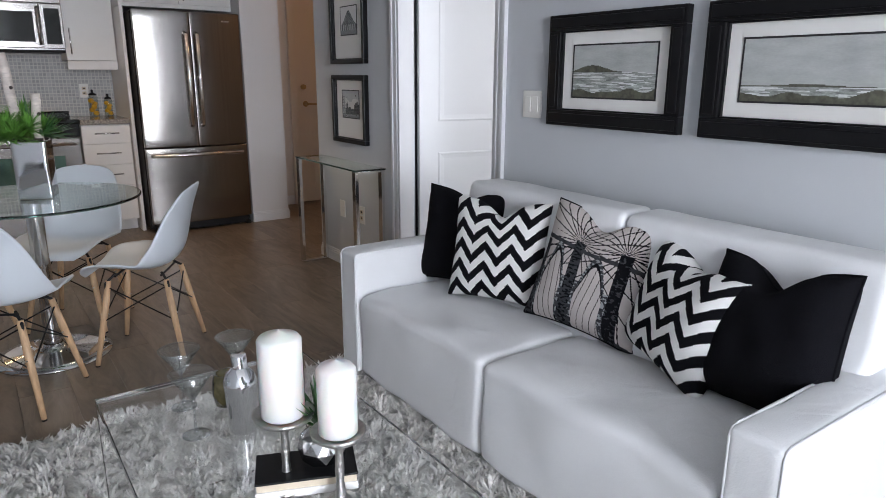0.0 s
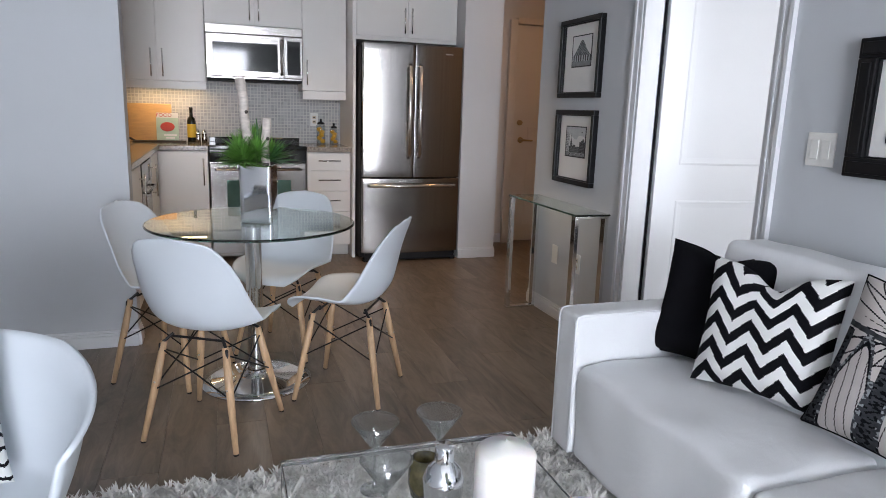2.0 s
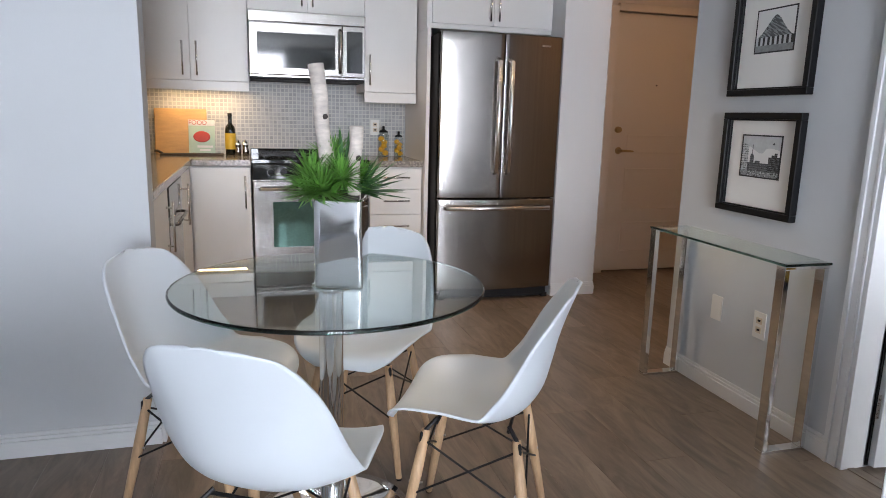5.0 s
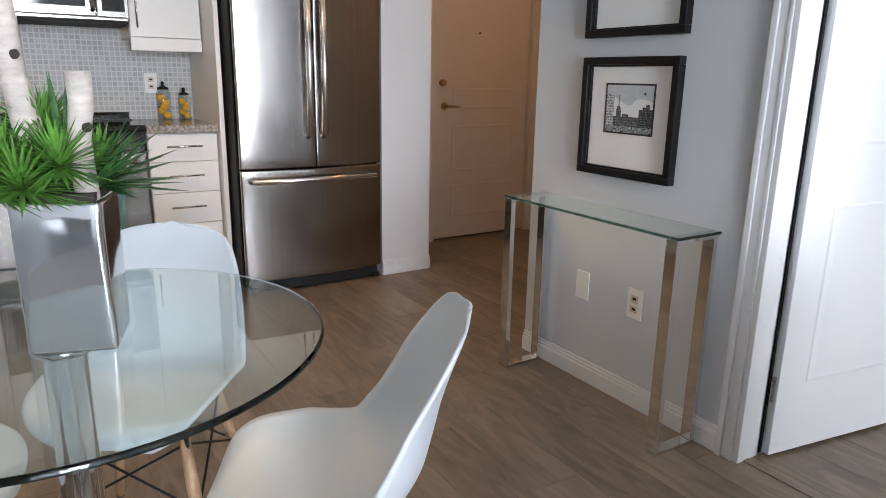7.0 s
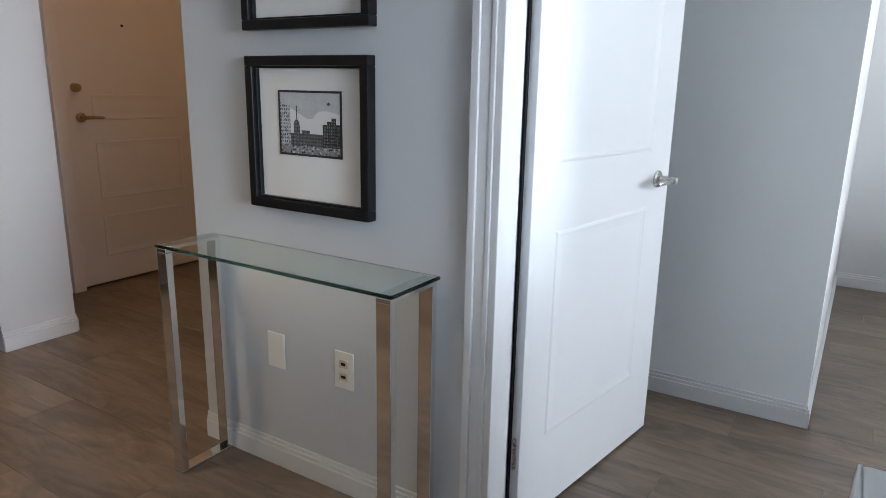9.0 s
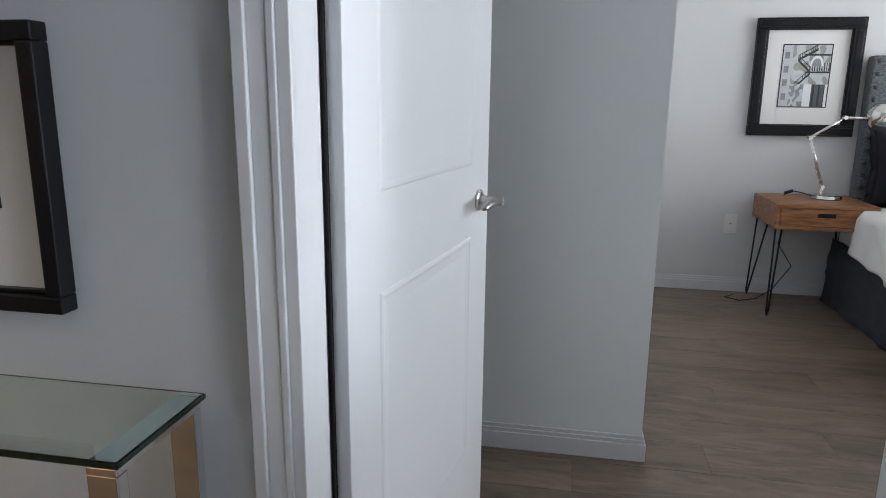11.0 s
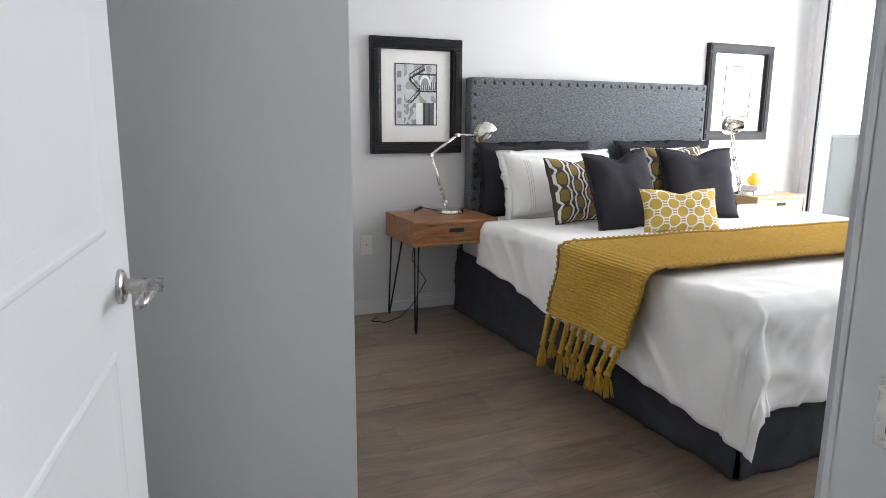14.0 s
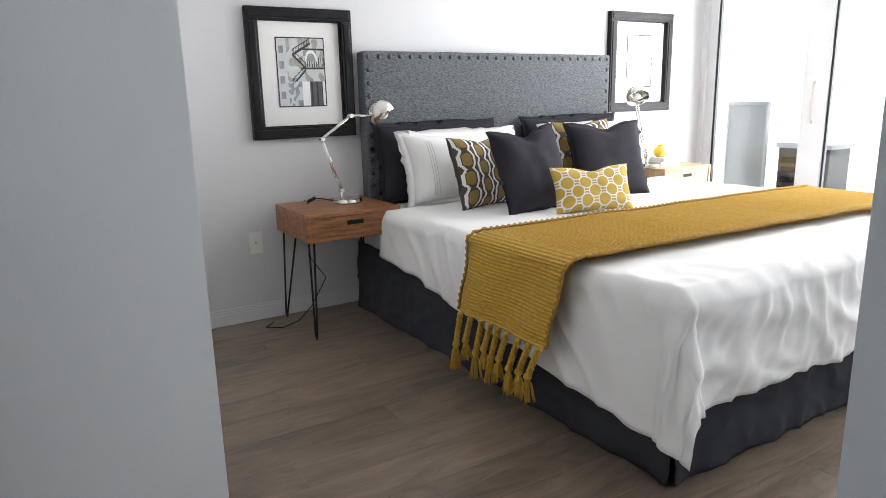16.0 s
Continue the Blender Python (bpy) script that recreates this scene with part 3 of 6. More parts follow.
def wall_plate(name, m, w, h, kind, label):
    ob = thing(name, m, label, "switch" if kind == "switch" else "outlet")
    part("plate", box(-w / 2, w / 2, -0.006, 0, -h / 2, h / 2, 0.002), M_PLATE, ob)
    if kind == "switch":
        for x in (-0.023, 0.023):
            part("rocker", box(x - 0.016, x + 0.016, -0.010, -0.006, -0.033, 0.033, 0.002), M_PLATE, ob)
    elif kind == "outlet":
        for z in (-0.02, 0.02):
            part("socket", box(-0.016, 0.016, -0.0075, -0.006, z - 0.014, z + 0.014, 0.003), M_CREAM, ob)
            part("slot", box(-0.008, 0.008, -0.0085, -0.0075, z - 0.004, z + 0.005), M_DARKGAP, ob)
    elif kind == "jack":
        part("jack", tube([(0, -0.006, 0.003), (0, -0.014, 0.003)], 0.005, seg=12), M_BRASS, ob)
    return ob


wall_plate("light_switch", pose(W0, 2.555, 1.165, 0, 0, -90), 0.115, 0.115, "switch", "white double rocker light switch plate")
wall_plate("wall_outlet", pose(W0, 4.41, 0.40, 0, 0, -90), 0.07, 0.115, "blank", "white blank cover plate above the baseboard")
wall_plate("wall_outlet", pose(W0, 4.135, 0.40, 0, 0, -90), 0.07, 0.115, "outlet", "cream wall outlet above the baseboard")
wall_plate("wall_outlet", pose(L, 4.13, 0.42, 0, 0, 90), 0.07, 0.115, "blank", "white wall plate beside the wall corner")
wall_plate("wall_outlet", pose(BED, 2.25, 0.435, 0, 0, -90), 0.075, 0.12, "jack", "white cable outlet plate on the bedroom wall")


# ---- pictures of the living room ----
def seascape(seed, horizon):
    def pick(u, v):
        n = noise.noise(Vector((u * 6, v * 3, seed))) * 0.05
        hill = horizon + (0.14 * math.exp(-((u - 0.25) / 0.22) ** 2) if seed < 3 else 0.04 * math.exp(-((u - 0.35) / 0.3) ** 2))
        if v > hill + n * 0.3:
            return 0
        if v > horizon:
            return 2
        rock = 0.12 + 0.14 * noise.noise(Vector((u * 5, 0, seed * 3))) + 0.15 * max(0, u - 0.6)
        if v < rock + n:
            return 2
        return 3 if noise.noise(Vector((u * 5, v * 40, seed + 7))) > 0.16 else 1
    return pick


SEA = [M_SEASKY, M_SEA, M_LAND, M_FOAM]
picture("framed_picture", pose(W0, 2.112, 1.088, 0, 0, -90), 0.648, 0.432, 0.062, 0.033, (0.062, 0.062, 0.055, 0.058), SEA, seascape(1, 0.48), "black framed seascape print with a white mat", "seascapes over the sofa", res=70)
picture("framed_picture", pose(W0, 1.30, 1.088, 0, 0, -90), 0.82, 0.432, 0.066, 0.033, (0.06, 0.06, 0.058, 0.055), SEA, seascape(5, 0.24), "wide black framed seascape print with a white mat", "seascapes over the sofa", res=70)
picture("framed_picture", pose(L, 3.72, 0.95, 0, 0, 90), 0.8, 0.95, 0.06, 0.033, (0.1, 0.1, 0.1, 0.1), SEA, seascape(2, 0.4), "large black framed print on the side wall", res=40)


def street(u, v):
    """A wide square: a tall pale front, a domed hall, dark blocks and a paved foreground."""
    grain = noise.noise(Vector((u * 26, v * 26, 4)))
    if 0.8 < v < 0.86 and abs(u - 0.82) < 0.035 - abs(v - 0.83):
        return 1
    if v < 0.13 + 0.03 * noise.noise(Vector((u * 8, 1, 1))):
        return 0 if grain > 0.34 else (3 if grain < -0.3 else 2)
    if u < 0.17 and v < 0.84 - 0.4 * u:
        return 1 if (u * 30) % 1 < 0.42 and (v * 17) % 1 < 0.5 else (3 if grain > -0.2 else 2)
    if u > 0.72 and v < 0.5 + 0.1 * int((u - 0.72) * 14 % 3) / 2 + 0.04 * (u - 0.72):
        return 2 if (u * 34) % 1 < 0.3 and (v * 20) % 1 < 0.4 else (0 if grain > -0.25 else 1)
    dome = 0.42 + 0.15 * math.sqrt(max(0, 1 - ((u - 0.28) / 0.055) ** 2)) + (0.22 if abs(u - 0.28) < 0.008 else 0)
    roof = 0.34 + 0.05 * noise.noise(Vector((int(u * 22), 3, 0))) + (0.05 if 0.36 < u < 0.5 else 0)
    if v < (dome if abs(u - 0.28) < 0.055 else roof):
        return 2 if (u * 40) % 1 < 0.3 and (v * 18) % 1 < 0.45 else (1 if grain > -0.3 else 0)
    return 4 if v < 0.66 + 0.12 * noise.noise(Vector((u * 3, v * 5, 5))) else 3


def mountain(u, v):
    peak = 0.25 + 0.62 * math.exp(-abs((u - 0.5) / 0.33) ** 1.7)
    if v < 0.16:
        return 2
    if v < 0.36:
        return 0 if (int(u * 16)) % 2 else 3
    if v < peak:
        return 1 if noise.noise(Vector((u * 16 + v * 20, v * 9, 2))) > 0 else 2
    return 4


GREY = [M_INK, M_DGREY, M_MGREY, M_LGREY, M_PAPER]
picture("framed_picture", pose(W0, 4.236, 1.351, 0, 0, -90), 0.45, 0.437, 0.027, 0.034, (0.095, 0.095, 0.15, 0.07), GREY, mountain, "square black framed grey mountain print with a wide mat", "hall pictures", res=90)
picture("framed_picture", pose(W0, 4.238, 0.858, 0, 0, -90), 0.442, 0.425, 0.027, 0.034, (0.085, 0.085, 0.135, 0.07), GREY, street, "square black framed grey street photograph with a wide mat", "hall pictures", res=110)

# ---- sofa and its cushions ----
sofa = thing("sofa", pose(0, 0, 0), "white leather three-seat sofa with low square arms", "sofa")
part("base", softbox(1.71, 2.40, 1.05, 2.74, 0.03, 0.25, 0.02, 6, wob=0.003), M_LEATHER, sofa, smooth=True)
for a, b in ((1.045, 1.908), (1.912, 2.745)):
    part("seat_cushion", softbox(1.672, 2.2, a, b, 0.025, 0.39, 0.034, 22, puff=0.014, wob=0.012), M_LEATHER, sofa, smooth=True)
for a, b in ((0.915, 1.048), (2.742, 2.875)):
    part("arm", softbox(1.66, 2.40, a, b, 0.03, 0.562, 0.02, 10, puff=0.006, wob=0.005), M_LEATHER, sofa, smooth=True)
    for side in (a + 0.006, b - 0.006):
        part("arm_piping", tube([(1.664, side, 0.04), (1.664, side, 0.54), (1.67, side, 0.556), (1.69, side, 0.561), (2.38, side, 0.562)], 0.0045, seg=6), M_LEATHER, sofa, smooth=True)
for a, b in ((0.98, 1.8065), (1.8095, 2.68)):
    bk = softbox(0, 0.17, a, b, 0.0, 0.475, 0.03, 12, wob=0.006)
    for v in bk.verts:
        v.co = (2.09 + v.co.x + v.co.z * 0.25, v.co.y, 0.335 + v.co.z * 1.06)
    part("backrest", bk, M_LEATHER, sofa, smooth=True)
for a in (0.97, 2.82):
    for x in (1.76, 2.34):
        part("foot", lathe([(0.02, 0), (0.025, 0.04)], 12, cx=x, cy=a), M_DARKGAP, sofa)


def chevron(n, k):
    def pick(u, v):
        z = abs(((u * n) % 1) - 0.5) * 2
        return int(((v * k + z * 0.8) % 1) > 0.5)
    return pick


def bridge(u, v):
    """Two arched stone towers with fanning cables."""
    y = v + 0.10 * (u - 0.5)
    grain = noise.noise(Vector((u * 30, v * 60, 1)))
    if abs(u - 0.83) < 0.055 and y < 0.74:
        return 2 if grain > -0.2 else 1
    if abs(u - 0.40) < 0.05 and y < 0.72 or abs(u - 0.06) < 0.035 and y < 0.62:
        return 1 if grain > -0.1 else 2
    for cx, wd in ((0.22, 0.105), (0.61, 0.125)):
        d = abs(u - cx) / wd
        top = 0.30 + 0.26 * (1 - d ** 1.6) if d < 1 else 0
        if d < 1 and y < top:
            return 2 if (u * 17 + v * 3 * (1 if cx < 0.4 else -1)) % 1 < 0.1 else 0
        if d < 1.45 and y < top + 0.09 + (0.3 if d >= 1 else 0) and y < 0.66:
            return 2 if y < top + 0.035 and d < 1.15 else (1 if grain > -0.12 else 3)
    if y < 0.08 or 0.63 < y < 0.665:
        return 1
    for cx, cy in ((0.40, 0.72), (0.83, 0.74)):
        a, far = math.atan2(y - cy, u - cx), math.hypot(u - cx, y - cy)
        if (a * 4.1) % 1 < 0.085 / max(0.2, far * 2.2):
            return 2
    return 0


G5 = "cushions on the sofa"
SEAT = 0.405
cushion("throw_cushion", 0.44, 0.42, 0.16, pose(2.08, 2.575, SEAT, -14, 0, -70), [M_CLOTHB], label="plain black cotton cushion on the sofa", group=G5, chop=0.03, pipe=M_CLOTHB)
cushion("throw_cushion", 0.42, 0.42, 0.15, pose(2.045, 2.30, SEAT, -12, 0, -66), [M_CLOTHW, M_CLOTHB], chevron(3.5, 5), "black and white chevron cushion on the sofa", G5, 110, chop=0.06)
cushion("throw_cushion", 0.47, 0.45, 0.15, pose(2.075, 1.885, SEAT, -20, 4, -83), [M_TAUPE, M_CHAR, M_CLOTHB, M_MGREY], bridge, "taupe cushion printed with a stone bridge", G5, 170, chop=0.06, pipe=M_CLOTHB)
cushion("throw_cushion", 0.41, 0.38, 0.17, pose(2.07, 1.525, SEAT, -16, 6, -112), [M_CLOTHW, M_CLOTHB], chevron(3.5, 5), "black and white chevron cushion leaning on the sofa", G5, 110, chop=0.035)
cushion("throw_cushion", 0.41, 0.42, 0.19, pose(2.05, 1.20, SEAT, -14, -4, -100), [M_CLOTHB], label="plain black cotton cushion by the sofa arm", group=G5, chop=0.07, pipe=M_CLOTHB)

# ---- rug ----
RX0, RX1, RY0, RY1 = -0.3, 1.82, 0.55, 2.93
rng = np.random.default_rng(4)
rug = part("rug", sheet(lambda u, v: (RX0 + (RX1 - RX0) * u + 0.02 * noise.noise(Vector((u * 30, v * 30, 0))), RY0 + (RY1 - RY0) * v + 0.025 * noise.noise(Vector((u * 30, v * 30, 4))), 0.008 + 0.012 * abs(noise.noise(Vector((u * 22, v * 26, 1)))) * (1 if 0.01 < u < 0.99 and 0.01 < v < 0.99 else 0)), 130, 130), M_RUG, smooth=True)
tagged(rug, "thick cream and grey shag wool rug", "rug")
N = 120000
px, py = rng.uniform(RX0, RX1, N), rng.uniform(RY0, RY1, N)
ang, lean, hgt, wid = rng.uniform(0, 6.283, N), rng.uniform(0.5, 1.5, N), rng.uniform(0.014, 0.034, N), rng.uniform(0.0025, 0.005, N)
clump = np.array([noise.noise(Vector((x * 16, y * 16, 2))) for x, y in zip(px, py)])
ang = clump * 14 + rng.uniform(-1.5, 1.5, N)
dx, dy = np.cos(ang), np.sin(ang)
verts = np.empty((N, 5, 3))
for k, (f, s, w) in enumerate(((0, 0, -1), (0, 0, 1), (0.55, 0.7, 0.9), (0.55, 0.7, -0.9), (1, 1, 0))):
    verts[:, k, 0] = px + dx * hgt * lean * f - dy * wid * w
    verts[:, k, 1] = py + dy * hgt * lean * f + dx * wid * w
    verts[:, k, 2] = 0.006 + hgt * s * np.clip(0.85 + 1.3 * clump, 0.25, 1.6)
base = np.arange(N)[:, None] * 5
faces = np.concatenate([base + np.array([[0, 1, 2]]), base + np.array([[0, 2, 3]]), base + np.array([[3, 2, 4]])])
me = bpy.data.meshes.new("pile")
me.from_pydata(verts.reshape(-1, 3).tolist(), [], faces.tolist())
me.materials.append(M_RUG)
pile = new("pile", me)
pile.parent = rug
tagged(pile, "tufted shag pile", kind="stuff")

# ---- coffee table and what stands on it ----
TOP = 0.40
ct = thing("coffee_table", pose(0, 0, 0), "clear acrylic waterfall coffee table on the rug", "table")
TX0, TX1, TY0, TY1 = 0.606, 1.225, 1.02, 2.305
for nm, a in (("tabletop", (TX0, TX1, TY0, TY1, TOP - 0.018, TOP)), ("end_panel", (TX0, TX1, TY1 - 0.018, TY1, 0.012, TOP - 0.0185)), ("end_panel", (TX0, TX1, TY0, TY0 + 0.018, 0.012, TOP - 0.0185))):
    p = part(nm, box(*a, 0.002), M_ACRYLIC, ct)
    p.visible_shadow = False

M_EDGE = thin_glass("polished_acrylic_edge", (0.72, 0.74, 0.74), 0.32)
for a in ((TX0, TX1, TY1 + 0.0004, TY1 + 0.0014, TOP - 0.018, TOP - 0.001), (TX0 - 0.0014, TX0 - 0.0004, TY0, TY1, TOP - 0.018, TOP - 0.001), (TX0 - 0.0014, TX0 - 0.0004, TY1 - 0.018, TY1, 0.014, TOP - 0.019)):
    p = part("polished_edge", box(*a), M_EDGE, ct, "bright polished acrylic edge")
    p.visible_shadow = False


def martini(x, y):
    ob = thing("martini_glass", pose(x, y, TOP), "clear stemmed martini glass on the coffee table", "glass", "martini glasses")
    p = part("bowl", lathe([(0, 0.0985), (0.006, 0.0985), (0.0535, 0.168), (0.0523, 0.1682), (0.004, 0.10), (0, 0.10)], 36), M_STEM, ob, smooth=True)
    q = part("stem", lathe([(0, 0.0062), (0.007, 0.0062), (0.0035, 0.015), (0.0035, 0.085), (0.0055, 0.0983), (0, 0.0983)], 16), M_STEM, ob, smooth=True)
    r = part("foot", lathe([(0, 0), (0.034, 0), (0.034, 0.0015), (0.008, 0.006), (0, 0.006)], 36), M_STEM, ob, smooth=True)
    w = part("rim", tube([(0.0529 * math.cos(a * math.pi / 18), 0.0529 * math.sin(a * math.pi / 18), 0.1688) for a in range(37)], 0.0016, seg=6), M_STEM, p, smooth=True)
    for k in (p, q, r, w):
        k.visible_shadow = False


martini(0.785, 1.95)
martini(0.80, 2.12)
martini(0.955, 2.13)
sh = thing("cocktail_shaker", pose(0.892, 1.905, TOP), "chrome cocktail shaker on the coffee table", "shaker")
part("body", lathe([(0, 0), (0.031, 0), (0.033, 0.006), (0.0405, 0.125), (0.041, 0.13)], 36), M_CHROME, sh, smooth=True)
part("shoulder", lathe([(0.0415, 0.13), (0.042, 0.138), (0.034, 0.16), (0.022, 0.172), (0.019, 0.176)], 36), M_CHROME, sh, smooth=True)
part("cap", lathe([(0.0195, 0.175), (0.0195, 0.205), (0.0175, 0.209), (0, 0.21)], 30), M_CHROME, sh, smooth=True)
jar = thing("votive_jar", pose(0.905, 2.075, TOP), "mottled olive green glass jar on the coffee table", "jar")
part("body", lathe([(0, 0), (0.032, 0), (0.038, 0.03), (0.036, 0.07), (0.03, 0.09), (0.026, 0.09), (0.03, 0.06)], 28), M_OLIVE, jar, smooth=True)


def candlestick(x, y, top, r, ch, rd, group="candlesticks"):
    st = thing("candle_holder", pose(x, y, TOP), "hammered pewter candle stand on the coffee table", "candle holder", group)
    h = top - TOP
    part("foot", lathe([(0, 0), (0.045, 0), (0.047, 0.006), (0.03, 0.016), (0.012, 0.026)], 28), M_PEWTER, st, smooth=True)
    part("stem", lathe([(0.012, 0.026), (0.0085, h * 0.35), (0.010, h * 0.5), (0.0085, h * 0.7), (0.012, h - 0.02), (0.02, h - 0.012)], 18), M_PEWTER, st, smooth=True)
    part("dish", lathe([(0.018, h - 0.012), (0.05, h - 0.009), (rd - 0.003, h - 0.004), (rd, h + 0.006), (rd - 0.004, h + 0.004), (r * 1.05, h), (0, h)], 40), M_PEWTER, st, smooth=True)
    c = thing("pillar_candle", pose(x, y, top), "white wax pillar candle on a pewter stand", "candle", "pillar candles")
    part("wax", lathe([(0, 0.001), (r - 0.003, 0.001), (r, 0.004), (r, ch - 0.008), (r - 0.006, ch), (r * 0.4, ch + 0.004), (r * 0.12, ch + 0.011), (0, ch + 0.012)], 40), M_WAX, c, smooth=True)
    part("wick", tube([(0, 0, ch + 0.010), (0.001, 0, ch + 0.014)], 0.0015, seg=6), M_WAX, c)


candlestick(0.888, 1.61, 0.575, 0.0468, 0.182, 0.067)
candlestick(0.954, 1.48, 0.573, 0.0405, 0.149, 0.058)
bk = thing("book", pose(0.93, 1.60, TOP, 0, 0, -22), "thick black covered book with cream pages", "book", "coffee table books")
part("cover", box(-0.11, 0.11, -0.05, 0.07, 0.035, 0.04, 0.001), M_BLACK, bk)
part("cover", box(-0.11, 0.11, -0.05, 0.07, 0.0, 0.018, 0.001), M_BOOKW, bk)
part("pages", box(-0.107, 0.107, -0.047, 0.067, 0.018, 0.035), M_CREAM, bk)
pot = thing("succulent_pot", pose(0.972, 1.60, TOP + 0.041), "faceted silver pot with a spiky succulent on a book", "plant pot")
pb = bmesh.new()
bmesh.ops.create_icosphere(pb, subdivisions=2, radius=0.056)
for v in pb.verts:
    v.co.z = min(max(v.co.z, -0.04), 0.042) + 0.04
part("pot", pb, M_MERCURY, pot, "faceted mirrored pot")


def spike(bm, p, d, length, width, bend=0.3):
    """One pointed leaf with a keel."""
    d = Vector(d).normalized()
    s = d.cross(Vector((0, 0, 1)))
    s = s.normalized() if s.length > 1e-3 else Vector((1, 0, 0))
    n = s.cross(d)
    out = Vector((d.x, d.y, -0.4))
    pts = []
    for t, w in ((0, 0.6), (0.35, 1), (0.7, 0.7), (1, 0)):
        c = Vector(p) + d * length * t + out * bend * length * t * t
        if w:
            pts.append([bm.verts.new(c - s * width * w), bm.verts.new(c - n * width * 0.35), bm.verts.new(c + s * width * w)])
        else:
            pts.append([bm.verts.new(c)])
    for a, b in zip(pts, pts[1:]):
        if len(b) == 3:
            bm.faces.new((a[0], a[1], b[1], b[0]))
            bm.faces.new((a[1], a[2], b[2], b[1]))
        else:
            bm.faces.new((a[0], a[1], b[0]))
            bm.faces.new((a[1], a[2], b[0]))


rnd = random.Random(7)
lb = bmesh.new()
for k in range(46):
    a, e = rnd.uniform(0, 6.28), rnd.uniform(0.5, 1.5)
    spike(lb, (0, 0, 0.078), (math.cos(a) * math.cos(e), math.sin(a) * math.cos(e), math.sin(e)), rnd.uniform(0.075, 0.125), 0.0075, 0.1)
part("leaf", lb, M_LEAFD, pot, "pointed green succulent leaves", smooth=True)

# ---- moulded armchair with a script cushion ----
ac = thing("armchair", pose(-0.155, 2.17, 0, 0, 0, -155), "white moulded plastic tub armchair", "armchair")


def tub(u, v):
    a = (u - 0.5) * 2
    th = a * 2.35
    rim = 0.70 + 0.02 * math.cos(th) - 0.08 * max(0, abs(a) - 0.55) / 0.45
    if v < 0.5:
        r = 0.30 * (v / 0.5) ** 0.8
        z = 0.37 + 0.05 * (v / 0.5) ** 4
    else:
        k = (v - 0.5) / 0.5
        r = 0.30 + 0.06 * math.sin(k * 1.5)
        z = 0.42 + (rim - 0.42) * k
        if k > 0.85:
            r += 0.02 * (k - 0.85) / 0.15
    return (r * math.sin(th) * 1.02, -r * math.cos(th) * 0.98, z)


part("shell", sheet(tub, 56, 30, 0.012), M_SHELL, ac, "glossy white tub shell", smooth=True)
for sx in (-1, 1):
    for sy in (-1, 1):
        part("leg", tube([(sx * 0.14, sy * 0.14, 0.385), (sx * 0.24, sy * 0.23, 0.002)], [0.014, 0.011], seg=12), M_BEECH, ac, smooth=True)


def script(u, v):
    row = v * 13
    f, k = row % 1, int(row)
    w = 0.45 + 0.3 * math.sin(u * 70 + k * 2.1) * noise.noise(Vector((u * 9, k * 3.1, 2))) + 0.25 * noise.noise(Vector((u * 34, k * 5.3, 0)))
    if noise.noise(Vector((u * 7, k * 7.7, 6))) < -0.3:
        return 0
    return int(abs(f - w) < 0.13)


cushion("throw_cushion", 0.42, 0.40, 0.14, pose(-0.165, 2.25, 0.43, -20, 0, 16), [M_CLOTHW, M_CLOTHB], script, "white cushion covered in black handwriting strokes", res=170, chop=0.02)

# ---- dining table, chairs and centrepiece ----
DX, DY = 0.615, 3.80
dt = thing("dining_table", pose(DX, DY, 0), "round glass dining table on a chrome pedestal", "table")
tp = part("tabletop", lathe([(0, 0.738), (0.442, 0.738), (0.446, 0.741), (0.446, 0.747), (0.442, 0.75), (0, 0.75)], 96), M_TGLASS, dt, "clear round glass top")
tp.visible_shadow = False
part("glass_edge", lathe([(0.4465, 0.7405), (0.4475, 0.744), (0.4465, 0.7475)], 96), M_GREENEDGE, dt, "dark green polished edge")
part("base_plate", lathe([(0, 0.0), (0.245, 0.0), (0.247, 0.008), (0.2, 0.018), (0.08, 0.032), (0.05, 0.045), (0.042, 0.06)], 64), M_CHROME, dt, "polished chrome disc base", smooth=True)
part("pedestal", lathe([(0.036, 0.05), (0.036, 0.715)], 40), M_CHROME, dt, smooth=True)
part("top_plate", lathe([(0.036, 0.715), (0.055, 0.725), (0.055, 0.7375), (0, 0.7375)], 40), M_CHROME, dt, smooth=True)


